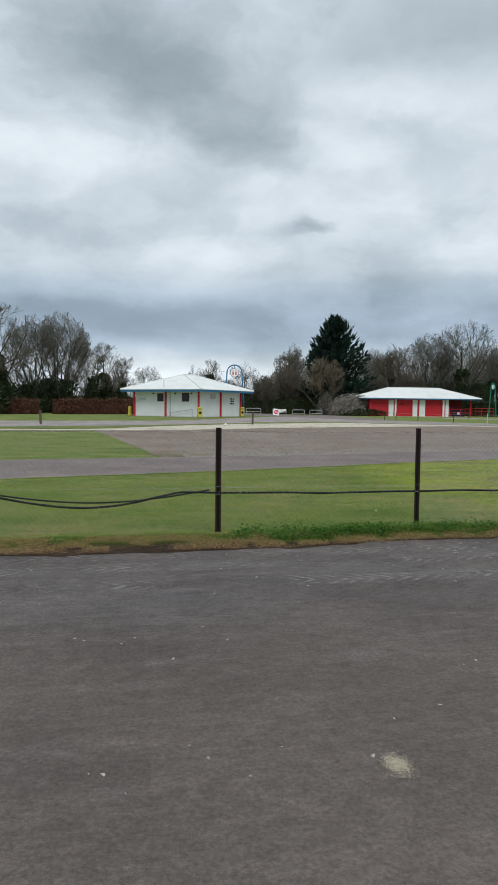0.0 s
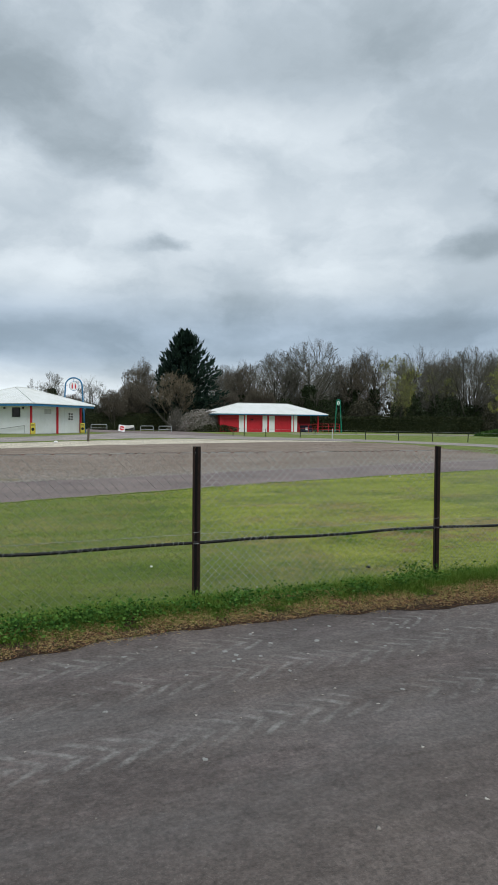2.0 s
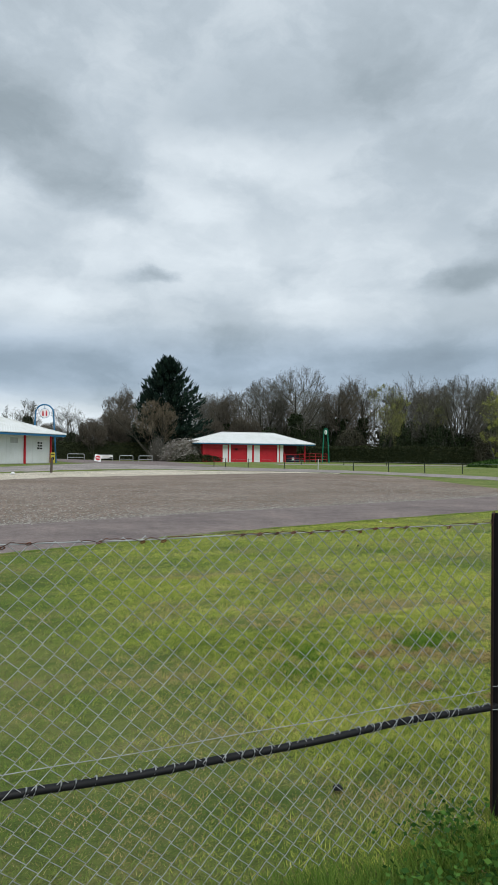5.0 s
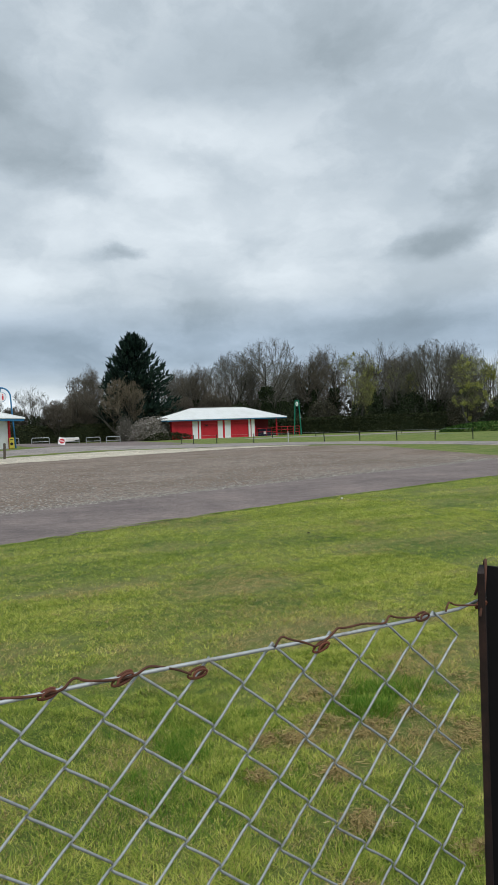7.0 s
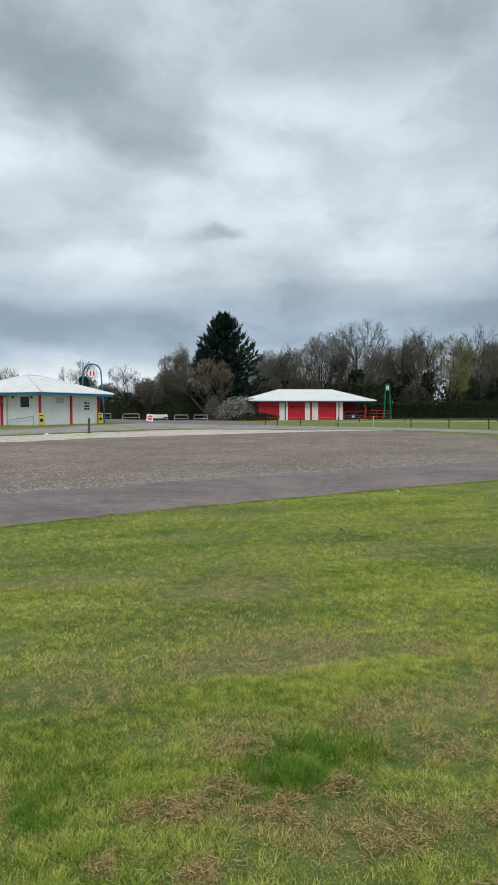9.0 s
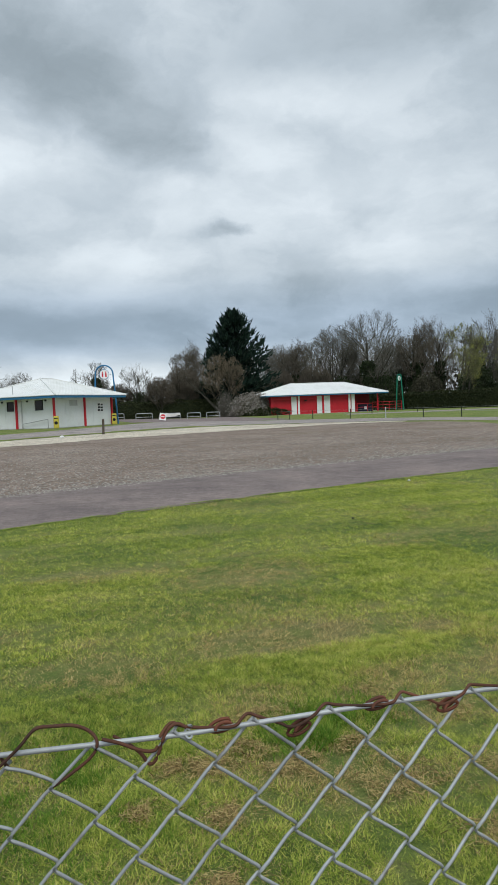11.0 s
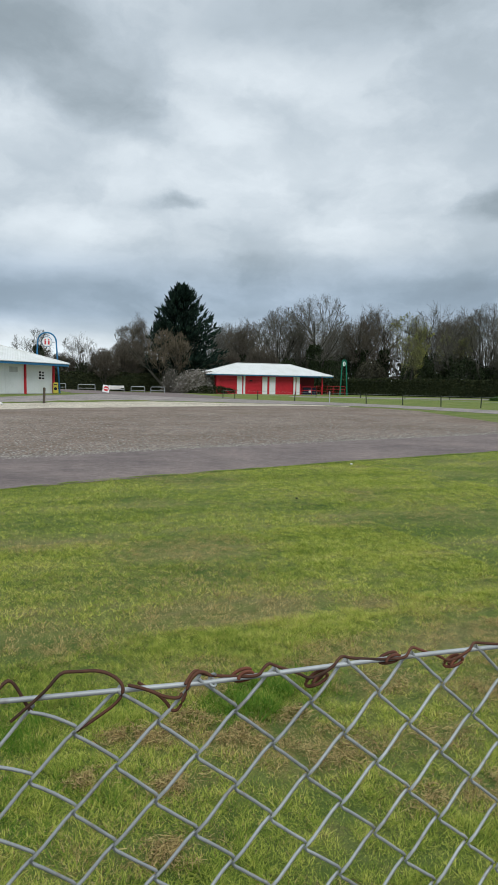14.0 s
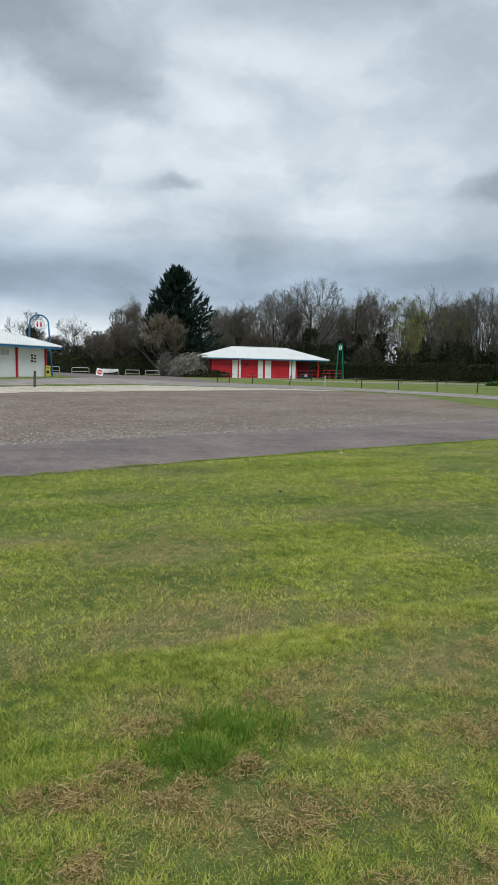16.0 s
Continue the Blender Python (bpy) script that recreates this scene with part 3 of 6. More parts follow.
for i, x in enumerate((*POST_X, LAST[0])):
    y = 0.0 if i < 4 else LAST[1]
    p = thing("fence_post", "dark rusty angle-iron fence post in the grass", "post", "posts of the chain-link fence", pose(x - (0.005 if i == 3 else 0), y + 0.012, 0, 0, 0, random.uniform(-4, 4)))
    part("angle_iron", angle_post(1.2 + (0.0, 0.006, 0.007, -0.004, 0.0)[i]), RUST_POST, p)
    a = np.linspace(0, 2.2 * np.pi, 14)
    for z, s in ((0.52, 1.0), (0.43, 1.0)):
        loop = np.stack([0.033 * s * np.cos(a), -0.008 + 0.022 * s * np.sin(a), z + 0.0022 * a], -1)
        part("tie_wire", path_mesh("tie_wire", loop, 0.0013, WIRE if z < 1 else RUST_WIRE), WIRE, p, "thin wire tie round the post")
    hook = np.array([(-0.034, -0.022, 1.15), (-0.020, -0.015, 1.178), (-0.006, -0.002, 1.199), (0.003, 0.008, 1.204), (0.008, 0.016, 1.200), (0.008, 0.018, 1.19), (-0.004, 0.02, 1.16)])
    part("hooked_tie", path_mesh("hooked_tie", hook, 0.0016, RUST_WIRE), RUST_WIRE, p, "rusty tie bent over the post's top")


def mesh_panel(x0, x1, w, top, h=0.0575, fine=True):
    """Woven diamond mesh: zigzag pickets that hook into one another at the knots."""
    rows = int(top / (h / 2))
    sub = np.array([0.0, 0.09, 0.25, 0.5, 0.75, 0.91]) if fine else np.array([0.0, 0.5])
    t = (np.arange(rows)[:, None] + sub[None]).ravel()
    t = np.r_[t, rows]
    u = np.abs((t % 2) - 1)
    tri = np.clip(u + (0.030 * np.sin(2 * np.pi * (u - 0.5)) if fine else 0), 0, 1)   # straight-ish shanks, tight bends at the knots
    n = int((x1 - x0) / (w / 2))
    i = np.arange(n)[:, None]
    over = 0.0016
    side = np.where(i % 2 == 0, tri[None], 1 - tri[None])
    x = x0 + (i + side) * (w / 2) + np.sign(side - 0.5) * over * (np.abs(side - 0.5) > 0.42)
    z = top - t[None] * h / 2 + 0 * x
    z = z + 0.0055 * (vnoise(x, z, 0.16, 21) - 0.5) + 0.003 * (vnoise(x, z, 0.07, 22) - 0.5)
    x = x + 0.006 * (vnoise(x, z, 0.20, 23) - 0.5) + 0.003 * (vnoise(x, z, 0.07, 24) - 0.5)
    fade = np.exp(-t[None] / 1.5)
    z = z - 0.010 * (vnoise(x, x * 0, 0.14, 25) - 0.35) * fade
    z = z - 0.020 * np.exp(-((x - 5.005) / 0.035) ** 2) * np.exp(-t[None] / 3.0)      # slack where the lacing has let go
    y = fence_line(x) + 0.002 + 0.0030 * np.cos(np.pi * t)[None] * np.where(i % 2 == 0, 1, -1) + 0.02 * (vnoise(x, z, 0.8, 26) - 0.5) * np.minimum(1, t[None] / 8)
    p = np.stack([x, y, z], -1)
    return tubes(p, np.full(p.shape[:2], 0.00135 if fine else 0.0012), 5 if fine else 3)


def rounded(pts):
    """The same line with its corners cut twice."""
    p = np.array(pts, float)
    for _ in range(2):
        mid = np.stack([p[:-1] * 0.75 + p[1:] * 0.25, p[:-1] * 0.25 + p[1:] * 0.75], 1).reshape(-1, 3)
        p = np.concatenate([p[:1], mid, p[-1:]])
    return p


RUNS = [(POST_X[0], POST_X[1]), (POST_X[1], POST_X[2]), (POST_X[2], POST_X[3]), (POST_X[3], LAST[0])]
for k, (a, b) in enumerate(RUNS):
    near = k >= 2
    panel = thing("chain_link_fence", "chain-link mesh on galvanised wire" + (", rusty lacing, bent at the top" if near else " with rusty lacing"), "fence", "runs of the chain-link fence")
    v, f = mesh_panel(*((a + 0.036, b - 0.036, 0.0735, 1.162), (a + 0.036, b - 0.036, 0.0735, 1.162), (2.478, b - 0.036, 0.0660, 1.1645), (4.8418, b - 0.036, 0.0568, 1.161))[k], (0.0735, 0.0735, 0.0660, 0.0568)[k], near)
    tagged(part("mesh", mesh_from("mesh", v, f, WIRE, True), WIRE, panel, "woven galvanised diamond mesh"), kind="stuff")
    s = np.linspace(0, 1, 40)
    xs = a + (b - a) * s
    ys = fence_line(xs)
    for z, r, nm, lab in ((FENCE_Z, 0.0019, "top_wire", "stretched galvanised top wire"), (0.515, 0.0014, "middle_wire", "thin middle wire")):
        sag = -0.004 * np.sin(np.pi * s) + 0.0015 * np.sin(s * 23 + k)
        part(nm, path_mesh(nm, np.stack([np.clip(xs, a + 0.028, b - 0.004), ys + 0.010 * fold(xs, b - 0.10, b), z + sag], -1), r, WIRE), WIRE, panel, lab)
    # rusty lacing: runs along the top wire, rises over each selvage hook, and turns into a twisted eye
    rnd = random.Random(40 + k)
    pitch, x = (0.0568, 4.802 + 0.340) if k == 3 else (0.0660, a + 0.05)
    pts = []
    while x < b - 0.07:
        yl = float(fence_line(np.array(x)))
        z0 = FENCE_Z - 0.004 * math.sin(math.pi * (x - a) / (b - a))
        lap = pitch * rnd.uniform(0.92, 1.08)
        hgt, drop = rnd.uniform(0.004, 0.009), rnd.choice((0.0, 0.0, 0.004, 0.009))
        pts += [(x, yl - 0.004, z0 + 0.002), (x + lap * 0.10, yl, z0 + hgt * 0.9), (x + lap * 0.20, yl + 0.004, z0 + hgt), (x + lap * 0.30, yl + 0.002, z0 + 0.004)]
        if rnd.random() < (1.0 if k == 3 else 0.72):
            pts += [(x + lap * 0.55, yl - 0.003, z0 + 0.003 - drop * 0.4), (x + lap * 0.72, yl - 0.004, z0 + 0.002 - drop)]
            cx, rx, rz, tilt = x + lap * 0.83, rnd.uniform(0.0065, 0.0085), rnd.uniform(0.0030, 0.0042), rnd.uniform(0.15, 0.6)
            eye = []
            for q in range(17):
                e = math.pi - q / 16 * 3.6 * math.pi
                ex, ez = rx * math.cos(e) * (1 - 0.25 * math.sin(e / 2)), rz * math.sin(e)
                eye.append((cx + ex, yl - 0.006 + 0.009 * q / 16, z0 + 0.001 - drop + ez + tilt * ex * 0.6))
            part("lacing_eye", path_mesh("lacing_eye", rounded(eye), 0.00125, RUST_EYE, 6), RUST_EYE, panel, "red-rusted twisted eye in the lacing wire")
        else:
            pts += [(x + lap * 0.6, yl + rnd.uniform(-.003, .003), z0 + rnd.uniform(0.003, 0.008)), (x + lap * 0.8, yl, z0 + 0.004)]
        x += lap
        if k < 3 and rnd.random() < 0.12:
            part("lacing", path_mesh("lacing", rounded(pts), 0.00115, RUST_WIRE, 6), RUST_WIRE, panel, "rusty lacing wire looped round the top wire")
            pts = []
            x += pitch * rnd.choice((0.3, 1.0))
    if len(pts) > 3:
        part("lacing", path_mesh("lacing", rounded(pts), 0.00115, RUST_WIRE, 6), RUST_WIRE, panel, "rusty lacing wire looped round the top wire")
    if k == 3:      # loose stretch past the post: two sprung loops and a twisted end
        loose = lambda pts: rounded([(px, float(fence_line(np.array(px))) + dy, pz) for px, dy, pz in pts])
        for run in ([(4.815, 0.0, 1.150), (4.826, -0.004, 1.180), (4.837, 0.0, 1.195), (4.842, 0.003, 1.192), (4.855, 0.003, 1.180), (4.870, 0.002, 1.166), (4.872, -0.003, 1.150), (4.900, 0.0, 1.133)],
                    [(4.893, 0.0, 1.159), (4.905, -0.004, 1.168), (4.912, 0.0, 1.166), (4.925, 0.004, 1.166), (4.938, -0.002, 1.161)],
                    [(4.955, -0.003, 1.160), (4.963, -0.005, 1.171), (4.973, 0.0, 1.173), (4.979, 0.002, 1.168), (4.990, 0.002, 1.161)],
                    [(5.018, -0.003, 1.158), (5.025, -0.004, 1.171), (5.031, 0.0, 1.172), (5.040, 0.002, 1.152), (5.044, 0.0, 1.147)],
                    [(5.030, 0.0, 1.143), (5.052, -0.004, 1.164), (5.058, -0.004, 1.172), (5.063, 0.0, 1.174), (5.072, 0.003, 1.172), (5.086, 0.003, 1.172), (5.097, 0.002, 1.167), (5.102, -0.003, 1.161), (5.098, -0.004, 1.152), (5.084, 0.0, 1.140), (5.071, 0.0, 1.132)],
                    [(5.104, -0.004, 1.163), (5.115, -0.005, 1.160), (5.128, -0.005, 1.153), (5.138, -0.003, 1.150), (5.141, 0.0, 1.152)],
                    [(5.112, 0.003, 1.161), (5.122, 0.004, 1.154), (5.131, 0.003, 1.146), (5.134, 0.0, 1.140), (5.138, -0.003, 1.142), (5.142, -0.004, 1.152), (5.147, 0.0, 1.163), (5.155, 0.003, 1.166), (5.161, 0.0, 1.163)]):
            part("sprung_lacing", path_mesh("sprung_lacing", loose(run), 0.00120, RUST_WIRE, 6), RUST_WIRE, panel, "sprung rusty lacing wire standing off the top wire")
        for hx in (4.893, 5.162):
            part("wire_hitch", path_mesh("wire_hitch", rounded([(hx + 0.0025 * math.cos(e * 1.1), float(fence_line(np.array(hx))) + 0.004 * math.sin(e * 1.1), 1.160 + 0.0035 * math.cos(e * 0.7)) for e in range(9)]), 0.0010, WIRE, 5), WIRE, panel, "thin wire hitch on the top wire")

# pipe tied into the fence, double and slack before the second post
x = np.linspace(-2.6, 7.3, 220)
z = 0.470 - 0.028 * fold(x, -0.6, 0.8) - 0.010 * fold(x, 4.6, 5.4) + 0.004 * np.sin(x * 3.0) - 0.003 * np.sin(x * 5.3 + 1)
z = z - 0.17 * np.sin(np.pi * np.clip((x + 2.6) / 2.2, 0, 1)) ** 1.3
pipe = thing("water_pipe", "black plastic water pipe threaded along the fence", "pipe")
part("pipe", path_mesh("pipe", np.stack([x, fence_line(x) + 0.010 + 0.006 * np.sin(x * 9), z], -1), 0.0125, PIPE, 10), PIPE, pipe)
x2 = np.linspace(-2.6, -0.1, 60)
z2 = 0.49 - 0.13 * np.sin(np.pi * np.clip((x2 + 2.6) / 2.5, 0, 1))
part("second_strand", path_mesh("second_strand", np.stack([x2, x2 * 0 + 0.012, z2], -1), 0.009, PIPE, 8), PIPE, pipe, "thinner slack black strand")
xs = np.arange(-2.3, 7.1, 0.056)
xs = xs + RNG.uniform(-.02, .02, len(xs))
ring = np.linspace(0, 2 * np.pi, 9)
zc = np.interp(xs, x, z)
P = np.stack([xs[:, None] + 0.012 * np.sin(ring)[None] * 0.6, fence_line(xs)[:, None] + 0.010 + 0.0150 * np.cos(ring)[None], zc[:, None] + 0.0150 * np.sin(ring)[None]], -1)
v, f = tubes(P, np.full(P.shape[:2], 0.0024), 4)
tagged(part("clip_wires", mesh_from("clip_wires", v, f, WIRE), WIRE, pipe, "thin wire clips round the pipe"), kind="stuff")


# ---- grass, weeds and litter ----
def blades(x, y, h, width, lean, z=0.0):
    """Blades as narrow pointed slips that lean."""
    n = len(x)
    a = RNG.uniform(0, 2 * np.pi, n)
    d = np.stack([np.cos(a), np.sin(a)], -1)
    sidev = np.stack([-d[:, 1], d[:, 0]], -1) * (width * RNG.uniform(0.6, 1.3, n))[:, None] / 2
    base = np.stack([x, y], -1)
    out = d * (h * lean * RNG.uniform(0.2, 1.3, n))[:, None]
    z0 = np.zeros(n) + z - 0.004
    tip = z0 + h
    v = np.stack([np.c_[base - sidev, z0], np.c_[base + sidev, z0], np.c_[base + out, tip]], 1)
    return v.reshape(-1, 3), np.arange(3 * n).reshape(n, 3)


def scatter(n, x0, x1, y0, y1):
    return RNG.uniform(x0, x1, n), RNG.uniform(y0, y1, n)


def middle_edge(x):
    return np.interp(x, (-20, -3.4, 1, 4.5, 6.5, 8.7, 11, 13.6, 24), (2.4, 5.6, 6.8, 7.95, 8.75, 9.25, 9.85, 10.4, 12.6))


# worn places in the lawn: x, y and how far they reach
WORN = ((5.77, 2.01, 0.16), (5.90, 2.25, 0.15), (5.91, 1.84, 0.16), (5.47, 1.96, 0.10), (5.59, 1.91, 0.10), (6.07, 1.78, 0.15), (6.20, 1.90, 0.09), (6.40, 2.31, 0.12), (5.33, 1.72, 0.09), (5.59, 1.60, 0.10), (6.20, 1.60, 0.22),
        (6.67, 2.02, 0.20), (6.64, 1.55, 0.22), (7.10, 1.80, 0.25), (6.60, 1.22, 0.16), (7.64, 2.39, 0.14), (5.53, 5.21, 0.42), (6.42, 4.59, 0.40), (6.32, 3.13, 0.42), (6.05, 3.14, 0.30), (6.60, 3.13, 0.28), (5.38, 2.96, 0.34),
        (5.06, 3.09, 0.30), (7.13, 3.51, 0.18), (7.70, 3.49, 0.22), (7.21, 3.00, 0.16), (8.3, 5.2, 0.45), (5.2, 1.0, 0.14), (5.75, 1.0, 0.12), (6.35, 1.25, 0.12), (5.5, 1.28, 0.12), (3.3, 1.3, 0.22), (4.1, 1.1, 0.25), (2.9, 0.9, 0.18))


def dry(x, y):
    """How dry the lawn is at a place, 0 to 1."""
    d = 0.55 * vnoise(x, y * 1.7, 1.3, 31) + 0.45 * vnoise(x, y, 0.35, 32)
    for px, py, r in WORN:
        d = d + (0.34 if px > 5 else 0.16) * np.exp(-(((x - px) / r) ** 2 + ((y - py) / (r * 0.6)) ** 2))
    return d


def lush(x, y):
    return np.exp(-(((x - 6.12) / 0.26) ** 2 + ((y - 2.08) / 0.19) ** 2)) + np.exp(-(((x - 5.3) / 0.4) ** 2 + ((y - 2.3) / 0.25) ** 2)) * 0.6


def lawn_patch(n, x0, x1, y0, y1, h, width, name, label, mat=BLADE):
    x, y = scatter(n, x0, x1, y0, y1)
    blend = RNG.random(n) < fold(x, 3.2, 5.2)      # one kind of turf passes into the other
    ok = (y < middle_edge(x) + 0.02) & (blend if mat is BLADE else ~blend)
    x, y = x[ok], y[ok]
    d = dry(x, y)
    green = d + RNG.normal(0, 0.14, len(x)) < 0.575
    clump = 0.25 + 1.2 * vnoise(x, y, 0.06, 33) + 0.5 * vnoise(x, y, 0.5, 34)
    hh = h * clump * RNG.uniform(0.5, 1.25, len(x)) * (1 + 0.4 * np.clip(lush(x, y), 0, 1))
    v, f = blades(x[green], y[green], hh[green], width, 1.8)
    tagged(new(name, mesh_from(name, v, f, mat)), label, "grass", kind="stuff")
    k = ~green
    keep = RNG.random(k.sum()) < 0.85
    v, f = blades(x[k][keep], y[k][keep], hh[k][keep] * 0.6, width * 0.85, 2.0)
    tagged(new("dry_grass", mesh_from("dry_grass", v, f, STRAW)), "dry brown grass in worn patches of the lawn", "grass", kind="stuff")


lawn_patch(520000, 4.3, 7.6, -0.12, 3.0, 0.0165, 0.0040, "lawn_grass", "short mown green grass beyond the fence")
lawn_patch(210000, 3.2, 8.6, 3.0, 5.2, 0.0165, 0.0064, "lawn_grass", "short mown green grass in the middle of the lawn")
lawn_patch(90000, 3.2, 4.3, -0.12, 3.0, 0.0165, 0.0052, "lawn_grass", "short mown green grass near the post")
lawn_patch(110000, 7.6, 8.6, -0.12, 3.0, 0.0165, 0.0064, "lawn_grass", "short mown green grass further along")
lawn_patch(210000, 3.2, 11.5, 5.2, 9.9, 0.016, 0.0090, "lawn_grass", "short mown green grass towards the lane")
lawn_patch(220000, -4.2, 5.2, 3.0, 7.8, 0.016, 0.0080, "lawn_grass", "short mown green grass before the lane", BLADE_FAR)
lawn_patch(330000, -2.2, 5.2, -0.12, 3.0, 0.014, 0.0044, "lawn_grass", "short mown green grass along the fence", BLADE_FAR)
lawn_patch(40000, -4.2, -2.2, -0.12, 3.0, 0.014, 0.0060, "lawn_grass", "short mown green grass at the fence's far end", BLADE_FAR)
lawn_patch(170000, 8.6, 16.0, 1.0, 10.8, 0.016, 0.0105, "lawn_grass", "short mown green grass by the bend")
# uncut fringe that hangs over the lane's rim
n = 42000
x = RNG.uniform(-4.2, 16.0, n)
y = middle_edge(x) + 0.03 * (vnoise(x, x * 0, 0.35, 71) - 0.6) + RNG.normal(0, 0.030, n)
v, f = blades(x, y, RNG.uniform(0.006, 0.018, n) * (0.5 + vnoise(x, y, 0.25, 72)), 0.0085, 1.8, 0.006)
tagged(new("lane_fringe", mesh_from("lane_fringe", v, f, BLADE_FAR)), "uneven grass fringe along the lane's rim", "grass", kind="stuff")
# lush tuft and raked-up straw round it
n = 6500
x, y = RNG.normal(6.12, 0.15, n), RNG.normal(2.09, 0.10, n)
ok = vnoise(x, y, 0.09, 61) + 0.3 * RNG.random(n) > 0.42
x, y = x[ok] + 0.4 * (y[ok] - 2.09), y[ok]
v, f = blades(x, y, RNG.uniform(0.012, 0.055, len(x)) * (0.4 + 1.1 * vnoise(x, y, 0.07, 63)), 0.0040, 1.5)
tagged(new("grass_tuft", mesh_from("grass_tuft", v, f, LUSH)), "taller bright green tuft in the lawn", "grass", kind="stuff")
n = 16000
x, y = RNG.normal(5.12, 0.24, n), RNG.normal(1.95, 0.24, n)
ok = vnoise(x, y, 0.16, 64) + 0.35 * RNG.random(n) > 0.52
x, y = x[ok], y[ok]
v, f = blades(x, y, RNG.uniform(0.010, 0.030, len(x)) * (0.5 + vnoise(x, y, 0.07, 65)), 0.0042, 1.6)
tagged(new("grass_tuft", mesh_from("grass_tuft", v, f, LUSH)), "loose lush green growth in the lawn", "grass", kind="stuff")
for cx, cy, r in [q for q in WORN if q[0] > 5 and q[1] < 2.4]:
    sx, sy = r * 0.55, r * 0.34
    n = int((1300 if cx < 6.3 else 800) * r / 0.2)
    x, y = RNG.normal(cx, sx, n), RNG.normal(cy, sy, n)
    ok = vnoise(x, y, 0.05, 62) > 0.42
    x, y = x[ok], y[ok]
    n = len(x)
    a = RNG.uniform(0, np.pi, n)
    l = RNG.uniform(0.010, 0.034, n)
    hump = 0.008 * np.exp(-(((x - cx) / sx) ** 2 + ((y - cy) / sy) ** 2) / 2)
    mid = np.stack([x, y, 0.010 + hump + RNG.uniform(0, 0.014, n)], -1)
    d = np.stack([np.cos(a), np.sin(a), RNG.normal(0, 0.25, n)], -1) * l[:, None] / 2
    s = np.stack([-np.sin(a), np.cos(a), RNG.normal(0, 0.6, n)], -1) * 0.0008
    v = np.stack([mid - d - s, mid - d + s, mid + d + s, mid + d - s], 1).reshape(-1, 3)
    tagged(new("straw_heap", mesh_from("straw_heap", v, np.arange(4 * n).reshape(n, 4), THATCH)), "raked dead straw lying on the lawn", "straw", kind="stuff")

def verge_rim(x):
    """Where the verge's soil meets the tarmac."""
    return np.interp(x, (-5, 0.6, 1.2, 2.2, 3, 4, 8), (-1.02, -0.99, -0.92, -0.80, -0.83, -0.92, -0.98))


# taller grass at the fence's foot
n = 120000
x = RNG.uniform(-4.2, 7.6, n)
y = RNG.normal(-0.34, 0.15, n) - 0.10 * fold(x, 2.8, 1.4) * RNG.random(n)
ok = (y > verge_rim(x) + 0.07 + RNG.normal(0, 0.03, n)) & (y < 0.15) & (0.55 * vnoise(x, y, 0.31, 41) + 0.45 * vnoise(x + 0.6 * y, y - 0.5 * x, 0.13, 46) > 0.24)
x, y = x[ok], y[ok]
hh = RNG.uniform(0.02, 0.095, len(x)) * (0.45 + vnoise(x, y, 0.35, 42)) * (1 - 0.7 * fold(y, -0.16, 0.02)) * (1 - 0.6 * fold(np.abs(y + 0.28), 0.12, 0.4))
hh = hh * np.interp(x, (0.1, 0.7, 1.6), (0.35, 0.8, 1.1))
v, f = blades(x, y, hh, 0.0055, 1.15, 0.008)
tagged(new("verge_grass", mesh_from("verge_grass", v, f, VERGE)), "long uncut grass along the fence's foot", "grass", kind="stuff")
# litter and straw on the soil
n = 150000
x = RNG.uniform(-4.4, 7.6, n)
y = RNG.uniform(-1.02, -0.25, n)
ok = vnoise(x, y, 0.22, 43) + 0.25 * RNG.random(n) > 0.42
x, y = x[ok], y[ok]
ok = y > verge_rim(x) + RNG.normal(0, 0.045, len(x))
c = np.stack([x[ok], y[ok], 0.022 + RNG.uniform(0, 0.03, ok.sum())], -1)
d = np.c_[RNG.normal(size=(len(c), 2)), RNG.normal(0, 0.25, len(c))]
half = len(c) // 3
v, f = leaves(c[:half], 0.0070, 1.9, way=d[:half])
tagged(new("leaf_litter", mesh_from("leaf_litter", v, f, LITTER)), "brown dead leaves and stalks on the verge", "litter", kind="stuff")
v, f = leaves(c[half:], 0.0014, 18.0, way=d[half:])
tagged(new("verge_straw", mesh_from("verge_straw", v, f, STRAW)), "dry stalks strewn over the verge soil", "straw", kind="stuff")
SPOTS = ((1.66, -0.45), (0.54, -0.60), (1.81, -0.36), (2.66, -0.34), (4.50, -0.06), (1.29, -0.50), (0.85, -0.55), (1.50, -0.38), (3.7, -0.36), (0.2, -0.52), (1.95, -0.42), (1.05, -0.42))
for k in range(36):
    cx, cy = SPOTS[k] if k < len(SPOTS) else (0.3 + 7.1 * (k - 12 + random.uniform(0.1, 0.9)) / 24, random.uniform(-0.52, -0.24))
    n = random.randint(190, 320)
    r = random.uniform(0.06, 0.15)
    c = np.stack([RNG.normal(0, r, n), RNG.normal(0, r * 0.6, n), np.abs(RNG.normal(0.05, 0.04, n)) + 0.02], -1)
    v, f = leaves(c, 0.0165, 1.5, way=np.c_[RNG.normal(size=(n, 2)), RNG.normal(0.1, 0.4, n)])
    clump = thing("weed", "low broad-leaved weed clump in the verge", "weed", "weeds along the verge", pose(cx, cy, 0))
    part("leaves", mesh_from("leaves", v, f, WEED), WEED, clump)


